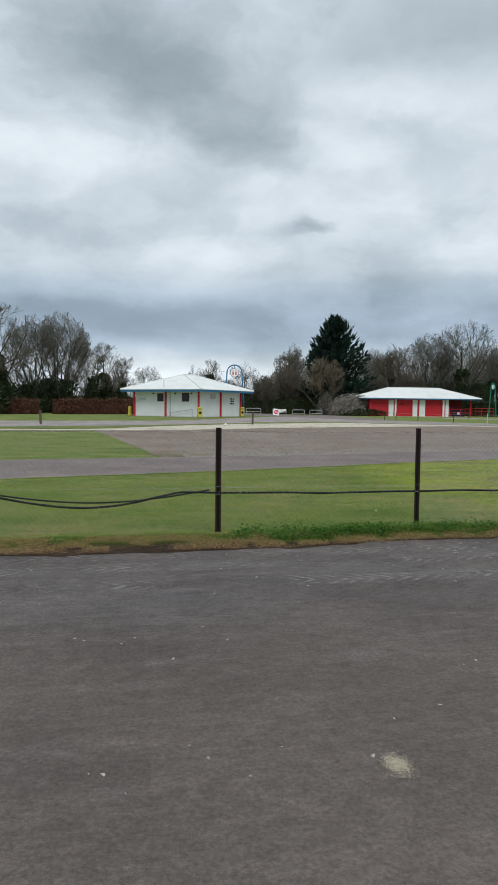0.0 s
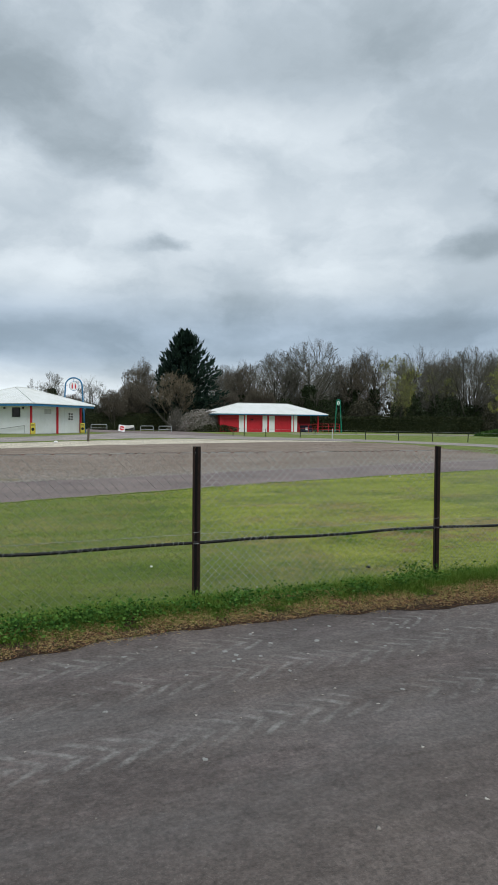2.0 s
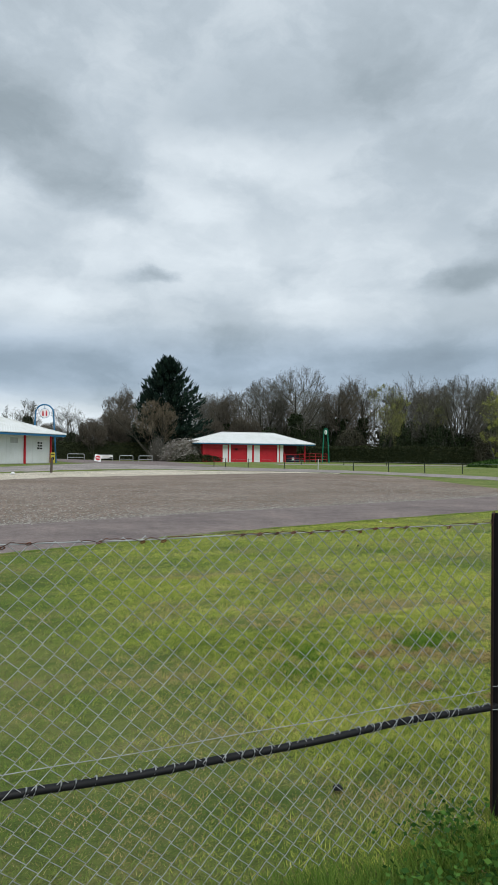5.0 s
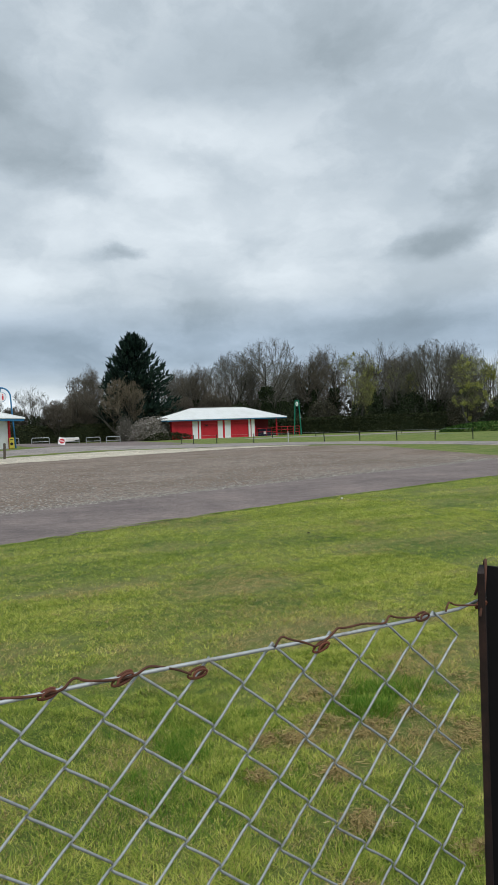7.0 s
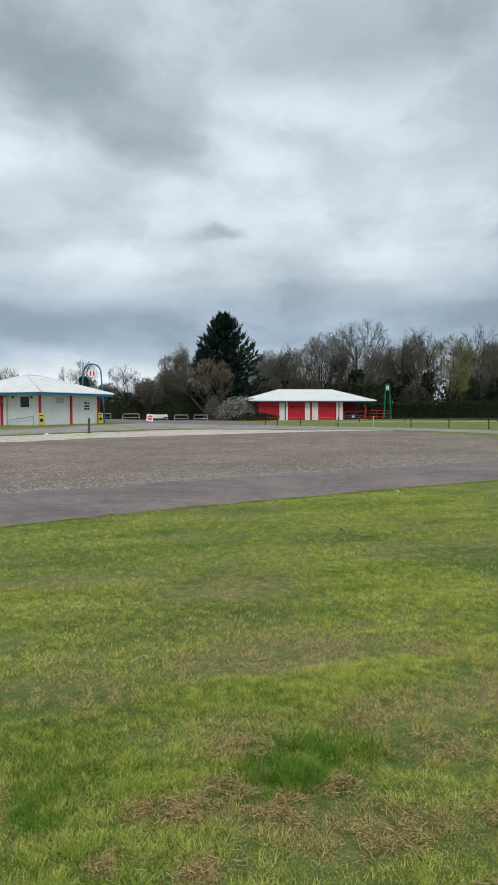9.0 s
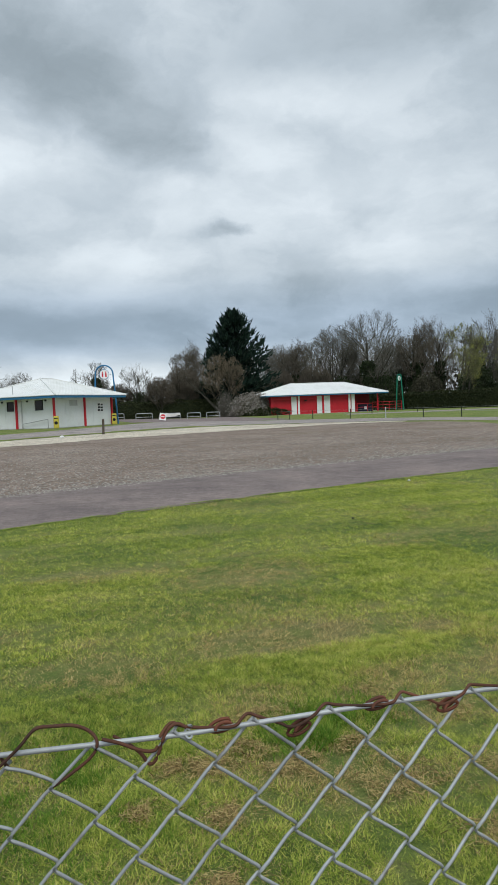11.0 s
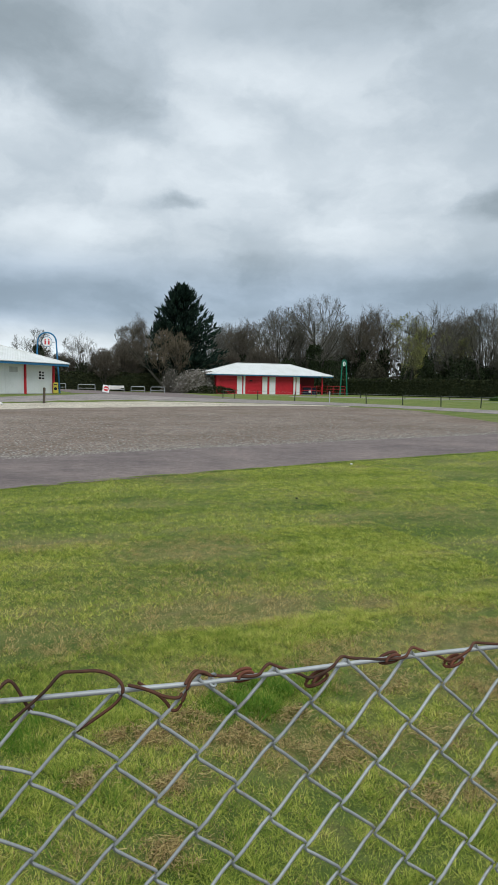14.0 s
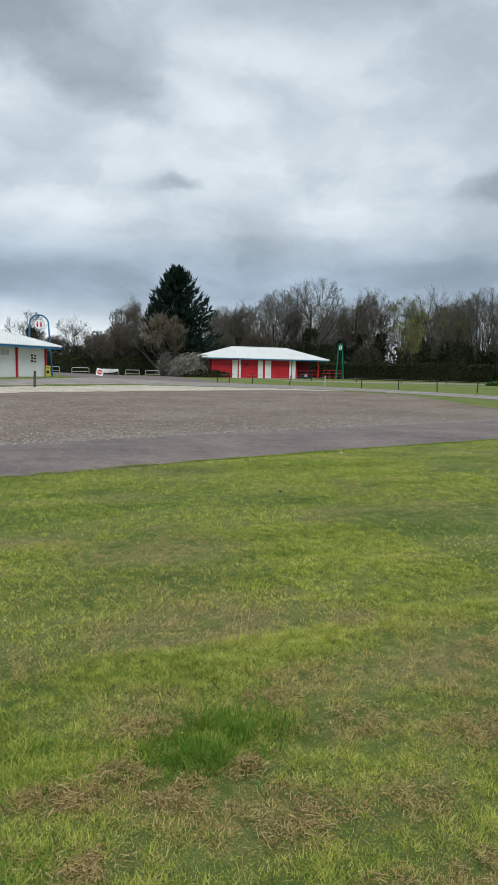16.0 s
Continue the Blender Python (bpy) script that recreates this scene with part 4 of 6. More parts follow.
def pebbles(n, x, y, size, z=0.0, flat=0.6):
    """Small eight-sided stones."""
    s = (size * RNG.uniform(0.5, 1.5, n))[:, None]
    dirs = np.array([(1, 0, 0), (0, 1, 0), (-1, 0, 0), (0, -1, 0), (0, 0, flat), (0, 0, -flat)], float)
    v = np.stack([x, y, np.zeros(n) + z], -1)[:, None] + s[:, :, None] * (dirs[None] + 0.30 * RNG.normal(size=(n, 6, 3)) * np.array([1, 1, 0.6]))
    t = np.array([(0, 1, 4), (1, 2, 4), (2, 3, 4), (3, 0, 4), (1, 0, 5), (2, 1, 5), (3, 2, 5), (0, 3, 5)])
    return v.reshape(-1, 3), (np.arange(n)[:, None, None] * 6 + t[None]).reshape(-1, 3)


n = 30000
u, q = RNG.random(n), RNG.random(n) ** 3.0
x = 0.5 + 21 * u ** 1.25
y = np.interp(x, (0, 4.5, 7, 8.7, 12.5, 17, 22), (10.7, 11.6, 12.4, 12.8, 13.8, 14.8, 16.0)) + q * 14 - 0.15 + RNG.normal(0, 0.12, n)
v, f = pebbles(n, x, y, 0.018, 0.004)
tagged(new("gravel_stones", mesh_from("gravel_stones", v, f, STONE)), "loose pale stones heaped along the gravel's rim", "gravel", kind="stuff")
# pale specks and stones on the near tarmac
n = 260
x, y = RNG.uniform(-4, 6, n), -0.95 - 4.5 * RNG.random(n) ** 1.6
v, f = pebbles(n, x, y, 0.009, 0.005, 0.35)
tagged(new("road_grit", mesh_from("road_grit", v, f, STONE)), "scattered pale grit on the tarmac", "grit", kind="stuff")
GUM = painted("pale trodden speck", (0.25, 0.245, 0.235), 0.9)


def speck(x, y, r):
    bm = bmesh.new()
    ring = [bm.verts.new((r * random.uniform(0.4, 1.4) * math.cos(a), r * random.uniform(0.5, 1.0) * math.sin(a), 0.0015)) for a in np.linspace(0, 2 * np.pi, 11)[:-1]]
    low = [bm.verts.new((v.co.x * 1.12, v.co.y * 1.12, -0.002)) for v in ring]
    bm.faces.new(ring)
    for i in range(10):
        bm.faces.new((ring[i], low[i], low[(i + 1) % 10], ring[(i + 1) % 10]))
    s = part("road_speck", bm, GUM)
    s.matrix_world = pose(x, y, 0.006, 0, 0, random.uniform(0, 360))
    tagged(s, "pale flat speck trodden into the tarmac", "speck", "specks on the tarmac")


for x, y in ((3.79, -1.37), (3.77, -1.09), (3.38, -1.09), (3.53, -1.16), (2.99, -1.32), (3.07, -1.37), (2.26, -1.38), (2.22, -1.40), (2.40, -1.38), (2.55, -1.19), (2.50, -0.98), (2.04, -1.19), (2.46, -1.65), (3.07, -1.02),
             (2.82, -1.0), (3.56, -1.25), (1.64, -1.10), (2.23, -1.23), (2.27, -1.31), (2.85, -1.25), (1.86, -1.0), (3.2, -1.5), (1.9, -1.5), (1.3, -1.15)):
    speck(x, y, random.uniform(0.010, 0.018))
for x, y in ((-.97, -3.36), (.24, -2.78), (-.4, -3.48), (-.53, -3.22), (-1.41, -2.08), (-.68, -4.83), (-.53, -4.99), (1.4, -1.8), (.6, -1.5), (-.2, -1.7), (1.7, -2.4), (2.9, -2.1)):
    speck(x, y, random.uniform(0.007, 0.013))
n = 1500
x, y = RNG.normal(0.08, 0.026, n), RNG.normal(-5.0, 0.040, n)
v, f = pebbles(n, x, y, 0.0026, 0.004, 0.3)
SAND_GRAIN = leafy("sand grain", (0.30, 0.26, 0.18), (0.42, 0.37, 0.27), (0.52, 0.47, 0.36))
tagged(new("sand_spill", mesh_from("sand_spill", v, f, SAND_GRAIN)), "small pale spill of sand on the tarmac", "sand", kind="stuff")
# a few odd scraps on lawn and yard
for x, y, s, mat, lab in ((10.816, 9.40, 0.025, SIGN_WHITE, "crumpled white paper scrap at the lawn's rim"), (8.41, 6.56, 0.017, BLACK, "small dark clod in the lawn"), (2.38, 1.17, 0.017, SIGN_WHITE, "white scrap of paper in the lawn"),
                          (5.51, 37.5, 0.14, SIGN_WHITE, "white carrier bag on the sandy strip"), (4.32, 0.42, 0.022, BLACK, "small black lid in the grass")):
    bm = bmesh.new()
    bmesh.ops.create_icosphere(bm, subdivisions=2, radius=s)
    for q in bm.verts:
        q.co *= random.uniform(0.7, 1.15)
        q.co.z *= 0.6
    o = part("scrap", bm, mat)
    o.matrix_world = pose(x, y, s * 0.5 + 0.01, 0, 0, random.uniform(0, 90))
    tagged(o, lab, "litter", "scraps of litter")


# ---- buildings ----
def hip_roof(x0, x1, y0, y1, z, ridge, top, seams, parent, mat, caps):
    """Hipped sheet roof. ridge: (x, y) of its two ends. Four sheet faces with standing seams, and hip caps."""
    (ax, ay), (bx, by) = ridge
    A, B = Vector((ax, ay, top)), Vector((bx, by, top))
    c = [Vector((x0, y0, z)), Vector((x1, y0, z)), Vector((x1, y1, z)), Vector((x0, y1, z))]
    along_x = abs(bx - ax) >= abs(by - ay)
    near = lambda p: A if (p - A).length <= (p - B).length else B
    for i in range(4):
        p, q = c[i], c[(i + 1) % 4]
        n0, n1 = near(p), near(q)
        bm = bmesh.new()
        poly = [p, q, n1] + ([n0] if n0 is not n1 else [])
        nrm = (q - p).cross(n1 - p).normalized()
        lo = [bm.verts.new(v - nrm * 0.05) for v in poly]
        hi = [bm.verts.new(v) for v in poly]
        bm.faces.new(hi)
        bm.faces.new(lo[::-1])
        for k in range(len(poly)):
            bm.faces.new((lo[k], lo[(k + 1) % len(poly)], hi[(k + 1) % len(poly)], hi[k]))
        # seams from the eave up to the hips or ridge
        e = q - p
        up = nrm.cross(e.normalized())
        full = (n1 - p).dot(up)
        s0, s1 = (n0 - p).dot(e.normalized()), (n1 - p).dot(e.normalized())
        count, ribs = int(e.length / seams), []
        for k in range(1, count):
            s = e.length * k / count
            h = full * min(1.0, s / max(s0, 1e-3), (e.length - s) / max(e.length - s1, 1e-3))
            a = p + e.normalized() * s
            b = a + up * h
            w2 = e.normalized() * 0.03
            top4 = [a - w2 + nrm * 0.002, a + w2 + nrm * 0.002, b + w2 + nrm * 0.002, b - w2 + nrm * 0.002]
            sm = bmesh.new()
            r = [sm.verts.new(v) for v in top4] + [sm.verts.new(v + nrm * 0.035) for v in (a, b)]
            sm.faces.new((r[0], r[4], r[5], r[3]))
            sm.faces.new((r[4], r[1], r[2], r[5]))
            sm.faces.new((r[0], r[1], r[4]))
            ribs.append(sm)
        sheet_part = part("roof_sheet", bm, mat, parent)
        for sm in ribs:
            part("seam", sm, mat, sheet_part)
        cap = rod(bmesh.new(), p + (n0 - p) * 0.005 + Vector((0, 0, 0.02)), n0 + Vector((0, 0, 0.02)), 0.06, 6)
        part("hip_cap", cap, caps, parent)
    part("ridge_cap", rod(bmesh.new(), A + Vector((0, 0, 0.02)), B + Vector((0, 0, 0.02)), 0.07, 6), caps, parent)


def fascia(x0, x1, y0, y1, z0, z1, mat, parent):
    t = 0.05
    part("fascia", boxed(x0, x1, y0, y0 + t, z0, z1), mat, parent)
    part("fascia", boxed(x0, x1, y1 - t, y1, z0, z1), mat, parent)
    part("fascia", boxed(x0, x0 + t, y0 + t, y1 - t, z0, z1), mat, parent)
    part("fascia", boxed(x1 - t, x1, y0 + t, y1 - t, z0, z1), mat, parent)


def wall_with_holes(length, height, thick, holes):
    """A wall along x from 0 to length, its outer face at y = 0, in one piece, with real openings (x0, x1, z0, z1)."""
    bm = bmesh.new()
    xs = sorted({0.0, length, *(q for hole in holes for q in hole[:2])})
    zs = sorted({0.0, height, *(q for hole in holes for q in hole[2:])})
    grid = {(i, k, y): bm.verts.new((x, y, z)) for i, x in enumerate(xs) for k, z in enumerate(zs) for y in (0, thick)}

    def solid(i, k):
        if not (0 <= i < len(xs) - 1 and 0 <= k < len(zs) - 1):
            return False
        x, z = (xs[i] + xs[i + 1]) / 2, (zs[k] + zs[k + 1]) / 2
        return not any(a < x < b and c < z < d for a, b, c, d in holes)

    for i in range(len(xs) - 1):
        for k in range(len(zs) - 1):
            if not solid(i, k):
                continue
            for y in (0, thick):
                bm.faces.new([grid[q + (y,)] for q in ((i, k), (i + 1, k), (i + 1, k + 1), (i, k + 1))])
            for di, dk, p, q in ((-1, 0, (i, k), (i, k + 1)), (1, 0, (i + 1, k), (i + 1, k + 1)), (0, -1, (i, k), (i + 1, k)), (0, 1, (i, k + 1), (i + 1, k + 1))):
                if not solid(i + di, k + dk):
                    bm.faces.new((grid[p + (0,)], grid[q + (0,)], grid[q + (thick,)], grid[p + (thick,)]))
    bmesh.ops.delete(bm, geom=[q for q in bm.verts if not q.link_faces], context="VERTS")
    bmesh.ops.recalc_face_normals(bm, faces=bm.faces)
    return bm


def window_unit(x0, x1, z0, z1, y, parent):
    win = part("window", box(box(box(box(bmesh.new(), x0, x1, y, y + .06, z0, z0 + .06), x0, x1, y, y + .06, z1 - .06, z1), x0, x0 + .06, y, y + .06, z0 + .06, z1 - .06), x1 - .06, x1, y, y + .06, z0 + .06, z1 - .06), BLACK, parent, "small dark square window")
    part("pane", boxed(x0 + .06, x1 - .06, y + .03, y + .04, z0 + .06, z1 - .06, 0), GLASS_DARK, win)
    part("sill", boxed(x0 - .05, x1 + .05, y - .09, y, z0 - .05, z0, .005), WHITE, win)


def white_block():
    """Square pavilion of washrooms: white panels, red posts at each bay, blue fascia, white hipped sheet roof."""
    bay_a, bay_b, h, ov = 3.753, 3.837, 2.40, 0.92
    lx, ly = 2 * bay_a, 2 * bay_b
    hse = thing("toilet_block", "white pavilion with red posts, blue fascia and pale sheet roof", "building", "", pose(5.209, 52.768, 0.262, 0, 0, -39.73))
    # local x: from -lx to 0 along one face, local y: 0 to ly along the other
    inset = 0.08
    f1 = wall_with_holes(lx - 2 * inset, h, 0.16, [(2.70 - inset, 3.46 - inset, 1.43, 2.20), (bay_a + 1.72, bay_a + 2.56, 1.43, 2.24)])
    part("wall", f1, WHITE, hse).location = (-lx + inset, inset, 0)
    f2 = part("wall", wall_with_holes(ly - 2 * inset - 0.33, h, 0.16, []), WHITE, hse)
    f2.location, f2.rotation_euler = (-inset, inset + 0.165, 0), (0, 0, radians(90))
    f3 = part("wall", wall_with_holes(lx - 2 * inset, h, 0.16, []), WHITE, hse)
    f3.location, f3.rotation_euler = (-inset, ly - inset, 0), (0, 0, radians(180))
    f4 = part("wall", wall_with_holes(ly - 2 * inset - 0.33, h, 0.16, []), WHITE, hse)
    f4.location, f4.rotation_euler = (-lx + inset, ly - inset - 0.165, 0), (0, 0, radians(-90))
    part("plinth", boxed(-lx + .05, -.05, .05, ly - .05, -0.3, 0.06), NOTICE, hse, "grey concrete plinth")
    for x, y in ((-lx, 0), (-bay_a, 0), (0, 0), (0, bay_b), (0, ly), (-lx, ly), (-bay_a, ly), (-lx, bay_b)):
        bm = boxed(x - .075, x + .075, y - .075, y + .075, -0.25, h + .02, 0.012)
        part("post", bm, RED, hse, "red steel post")
    window_unit(-lx + 2.70, -lx + 3.46, 1.43, 2.20, inset + 0.03, hse)
    window_unit(-bay_a + 1.72, -bay_a + 2.56, 1.43, 2.24, inset + 0.03, hse)
    # wall panels and flush doors, proud of the wall by a finger
    for a, b, nm in ((0.12, 0.36, "panel"), (0.42, 1.62, "door"), (1.70, 2.55, "panel"), (bay_a + .15, bay_a + .62, "panel"), (bay_a + 2.72, 2 * bay_a - .15, "panel")):
        part(nm, boxed(-lx + a, -lx + b, inset - .022, inset - .003, .05 if nm == "panel" else .02, h - .1 if nm == "panel" else 2.05, .006), WHITE, hse)
    part("notice", boxed(-lx + .6, -lx + 1.4, inset - .036, inset - .024, 1.60, 1.74, .003), NOTICE, hse, "pale grey name plate")
    for a, b, nm in ((0.15, 1.40, "panel"), (1.46, 3.60, "door"), (bay_b + .15, bay_b + 1.15, "panel"), (bay_b + 1.22, 2 * bay_b - .15, "panel")):
        part(nm, boxed(-inset + .003, -inset + (.022 if nm == "panel" else .030), a, b, .05 if nm == "panel" else .02, h - .1 if nm == "panel" else 2.25, .006), WHITE, hse)
    part("notice", boxed(-inset + .033, -inset + .045, 1.95, 2.95, 1.72, 2.16, .003), NOTICE, hse, "grey notice board")
    part("notice", boxed(-inset + .025, -inset + .036, bay_b + 1.75, bay_b + 2.65, 1.15, 1.95, .003), SIGN_WHITE, hse, "white notice with dark print")
    for k in range(6):
        y, z = bay_b + 1.82 + .40 * (k % 2), 1.21 + .24 * (k // 2)
        part("print_block", boxed(-inset + .0365, -inset + .0385, y + .03 * (k % 3), y + .34, z, z + .17 - .03 * (k % 2), 0), BLACK, hse)
    # drain pipe, ramp rail, wall lamps, vent pipe
    dp = rod(rod(bmesh.new(), (-bay_a + .52, .02, .05), (-bay_a + .52, .02, h - .15), .045), (-bay_a + .52, .02, h - .15), (-bay_a + .12, -.25, h + .02), .045)
    part("drain_pipe", dp, NOTICE, hse, "pale grey rain pipe")
    part("vent_pipe", rod(bmesh.new(), (-bay_a + .10, -.40, h + .1), (-bay_a + .10, -.40, h + 1.05), .035), NOTICE, hse, "thin grey vent pipe through the eave")
    rail = rod(rod(rod(bmesh.new(), (-bay_a + .7, -.12, .40), (-.55, -.12, .72), .025), (-bay_a + .7, -.12, 0), (-bay_a + .7, -.12, .40), .02), (-.55, -.12, 0), (-.55, -.12, .72), .02)
    part("ramp_rail", rail, STEEL, hse, "sloping grey ramp rail")
    for x in (-lx + 2.3, -bay_a + 1.1, -bay_a + 2.95):
        part("wall_lamp", boxed(x - .08, x + .08, -.04, inset, 2.12, 2.26, .02), BLACK, hse, "small dark bulkhead lamp")
    # eaves
    part("soffit", boxed(-lx - ov + .05, ov - .05, -ov + .05, ly + ov - .05, h + .02, h + .06, 0), WHITE, hse)
    fascia(-lx - ov, ov, -ov, ly + ov, h - .06, h + .16, BLUE, hse)
    hip_roof(-lx - ov - .06, ov + .06, -ov - .06, ly + ov + .06, h + .17, ((-bay_a, bay_b - .8), (-bay_a, bay_b + .8)), 4.10, 0.38, hse, WHITE_ROOF, WHITE_ROOF)
    return hse


white_block()


def red_block():
    """Long kiosk: red shutters between white piers, an open porch with red rails, hipped pale roof."""
    hse = thing("kiosk_block", "long low kiosk with red shutters, white piers and pale sheet roof", "building", "", pose(37.39, 83.31, -0.06, 0, 0, 0.4))
    h, dep, x0, x1 = 2.55, 6.0, -4.2, 11.75
    part("slab", boxed(x0 - .1, x1 + .2, -.15, dep + .1, -.2, .07), NOTICE, hse, "grey concrete slab")
    holes = [(-3.75, -1.35), (0.0, 2.38), (4.53, 7.13)]
    bm = wall_with_holes(8.2 - x0, h, 0.2, [(a - x0, b - x0, 0.0, 2.08) for a, b in holes])
    part("wall", bm, RED, hse, "red front wall").location = (x0, 0, 0)
    part("wall", boxed(x0, x0 + .2, .2, dep, 0, h, 0), RED, hse)
    part("wall", boxed(x0 + .2, x1, dep - .2, dep, 0, h, 0), RED, hse)
    part("wall", boxed(8.0, 8.2, .2, dep - .2, 0, h, 0), RED, hse)
    part("porch_wall", boxed(8.2, x1, 2.6, 2.75, 0, h, 0), DARK_RED, hse, "dull red wall at the back of the porch")
    for a, b in holes:
        sh = part("shutter", boxed(a, b, .10, .14, .02, 2.08, 0), RED, hse, "closed red roller shutter")
        for k in range(17):
            z = .04 + k * .12
            part("slat", boxed(a + .02, b - .02, .078, .10, z, z + .105, .008), RED, sh)
        part("shutter_box", boxed(a - .04, b + .04, -.10, -.003, 2.04, 2.26, .02), RED, hse, "red shutter housing")
    for a, b in ((-1.28, -.52), (2.46, 3.2), (3.52, 4.42)):
        p = part("panel", boxed(a, b, -.03, -.003, .05, h - .08, .006), WHITE, hse, "white ribbed wall panel")
        for k in range(1, 5):
            xx = a + (b - a) * k / 5
            part("rib", boxed(xx - .012, xx + .012, -.045, -.0305, .06, h - .1, .004), WHITE, p)
    for a, b in ((-.36, -.10), (7.16, 7.46), (7.62, 8.12)):
        part("pier", boxed(a, b, -.12, -.003, 0, h, .015), WHITE, hse, "white square pier")
    part("pier", boxed(3.24, 3.48, -.08, -.003, 0, h, .015), RED, hse, "red square pier")
    part("pier", boxed(-.50, -.39, -.06, -.003, 0, h, .01), RED, hse, "narrow red pier")
    part("post", boxed(x1 - .14, x1 + .02, -.14, .02, 0, h, .015), RED, hse, "red corner post of the porch")
    part("post", boxed(x1 - .14, x1 + .02, dep - .3, dep - .22, 0, h, .015), RED, hse, "red corner post of the porch")
    part("post", boxed(8.22, 8.34, -.12, .0, 0, 1.5, .015), RED, hse, "short red post")
    part("wall_lamp", boxed(.55, .95, -.16, -.105, 1.80, 1.98, .03), BLACK, hse, "dark lamp over the shutter")
    part("counter", boxed(9.3, 11.3, 1.0, 1.7, .07, 1.05, .02), NAVY, hse, "navy counter in the porch")
    part("counter_notice", boxed(10.1, 10.5, .98, .997, .35, .75, .004), SIGN_WHITE, hse, "white square label on the counter")
    part("ceiling_band", boxed(8.2, x1, .2, 2.6, h - .05, h, 0), NAVY, hse)
    ov = 1.0
    fascia(x0 - ov, x1 + 1.2, -.9, dep + .9, h - .02, h + .16, BLUE, hse)
    part("soffit", boxed(x0 - ov + .05, x1 + 1.15, -.85, dep + .85, h + .02, h + .06, 0), WHITE, hse)
    hip_roof(x0 - ov - .06, x1 + 1.26, -.96, dep + .96, h + .17, ((-.26, dep / 2), (8.06, dep / 2)), 4.30, 0.40, hse, WHITE_ROOF, WHITE_ROOF)


red_block()


def railing(a, b, h, posts, rails, label):
    t = thing("railing", label, "railing", "red railings by the kiosk")
    a, b = Vector(a), Vector(b)
    for k in range(posts):
        q = a.lerp(b, k / (posts - 1))
        part("upright", rod(bmesh.new(), q, q + Vector((0, 0, h)), .035), RED, t)
    for z in rails:
        part("rail", rod(bmesh.new(), a + Vector((0, 0, z)), b + Vector((0, 0, z)), .03), RED, t)


railing((45.85, 83.2, 0.0), (48.9, 83.2, 0.0), 1.15, 3, (1.12, .6), "red tubular railing before the kiosk's porch")
railing((49.3, 82.2, 0.0), (52.0, 81.9, 0.0), 1.3, 4, (1.27, .85, .45), "red tubular railing beside the green arch")
railing((49.3, 82.2, 0.0), (49.3, 85.4, 0.0), 1.3, 3, (1.27, .85, .45), "red tubular railing beside the porch")


def sign_arch(name, label, m, h, half_top, half_foot, spread, mat, disc_r, disc_z, tall=1.0):
    """A tall hoop of two pipes, splayed towards the feet, with a round sign hung under its crown."""
    t = thing(name, label, "arch", "", m)
    a = np.linspace(0, np.pi, 17)
    for sy in (-1, 1):
        z = h - half_top + half_top * np.sin(a)
        x = -half_top * np.cos(a)
        pts = [(-half_foot, sy * spread, 0), (-(half_foot + half_top) / 2, sy * spread * .5, (h - half_top) * .5)] + [(x[i], sy * .06, z[i]) for i in range(17)] + [((half_foot + half_top) / 2, sy * spread * .5, (h - half_top) * .5), (half_foot, sy * spread, 0)]
        part("hoop", path_mesh("hoop", np.array(pts), .065, mat, 8), mat, t)
    for z in (h - half_top - .25, h - half_top - 1.1):
        part("spacer", rod(bmesh.new(), (half_top, -.09, z), (half_top, .09, z), .04), mat, t)
        part("spacer", rod(bmesh.new(), (-half_top, -.09, z), (-half_top, .09, z), .04), mat, t)
    bm = bmesh.new()
    bmesh.ops.create_cone(bm, cap_ends=True, segments=28, radius1=disc_r, radius2=disc_r, depth=.05, matrix=Matrix.Translation((0, 0, disc_z)) @ Matrix.Diagonal((1, 1, tall, 1)) @ Matrix.Rotation(radians(90), 4, "X"))
    d = part("sign_disc", bm, SIGN_WHITE, t, "white round sign")
    rim = np.linspace(0, 2 * np.pi, 29)
    part("rim", path_mesh("rim", np.stack([disc_r * np.cos(rim), rim * 0, disc_z + tall * disc_r * np.sin(rim)], -1), .03, mat, 6), mat, d)
    part("hanger", rod(bmesh.new(), (0, 0, disc_z + disc_r * tall), (0, 0, h), .025), mat, t)
    return t, d


arch, disc = sign_arch("toilet_arch", "tall blue tubular arch with a white washroom sign", pose(9.75, 60.6, 0.26, 0, 0, -6), 5.32, .78, 1.05, .42, BLUE, .42, 4.52)
for sx in (-.15, .15):  # two plain red shapes
    part("mark", boxed(sx - .065, sx + .065, -.036, -.027, 4.28, 4.62, .003), SIGN_RED, disc, "plain red shape")
    bm = bmesh.new()
    bmesh.ops.create_cone(bm, cap_ends=True, segments=14, radius1=.06, radius2=.06, depth=.009, matrix=Matrix.Translation((sx, -.0315, 4.71)) @ Matrix.Rotation(radians(90), 4, "X"))
    part("mark", bm, SIGN_RED, disc, "plain red shape")
garch, gdisc = sign_arch("kiosk_arch", "narrow green tubular arch with an oval white sign", pose(51.3, 81.1, 0, 0, 0, -24), 4.95, .26, .50, .3, GREEN, .2, 4.42, 1.7)
part("mark", boxed(-.05, .05, -.036, -.027, 4.2, 4.62, .003), GREEN, gdisc, "plain green shape")


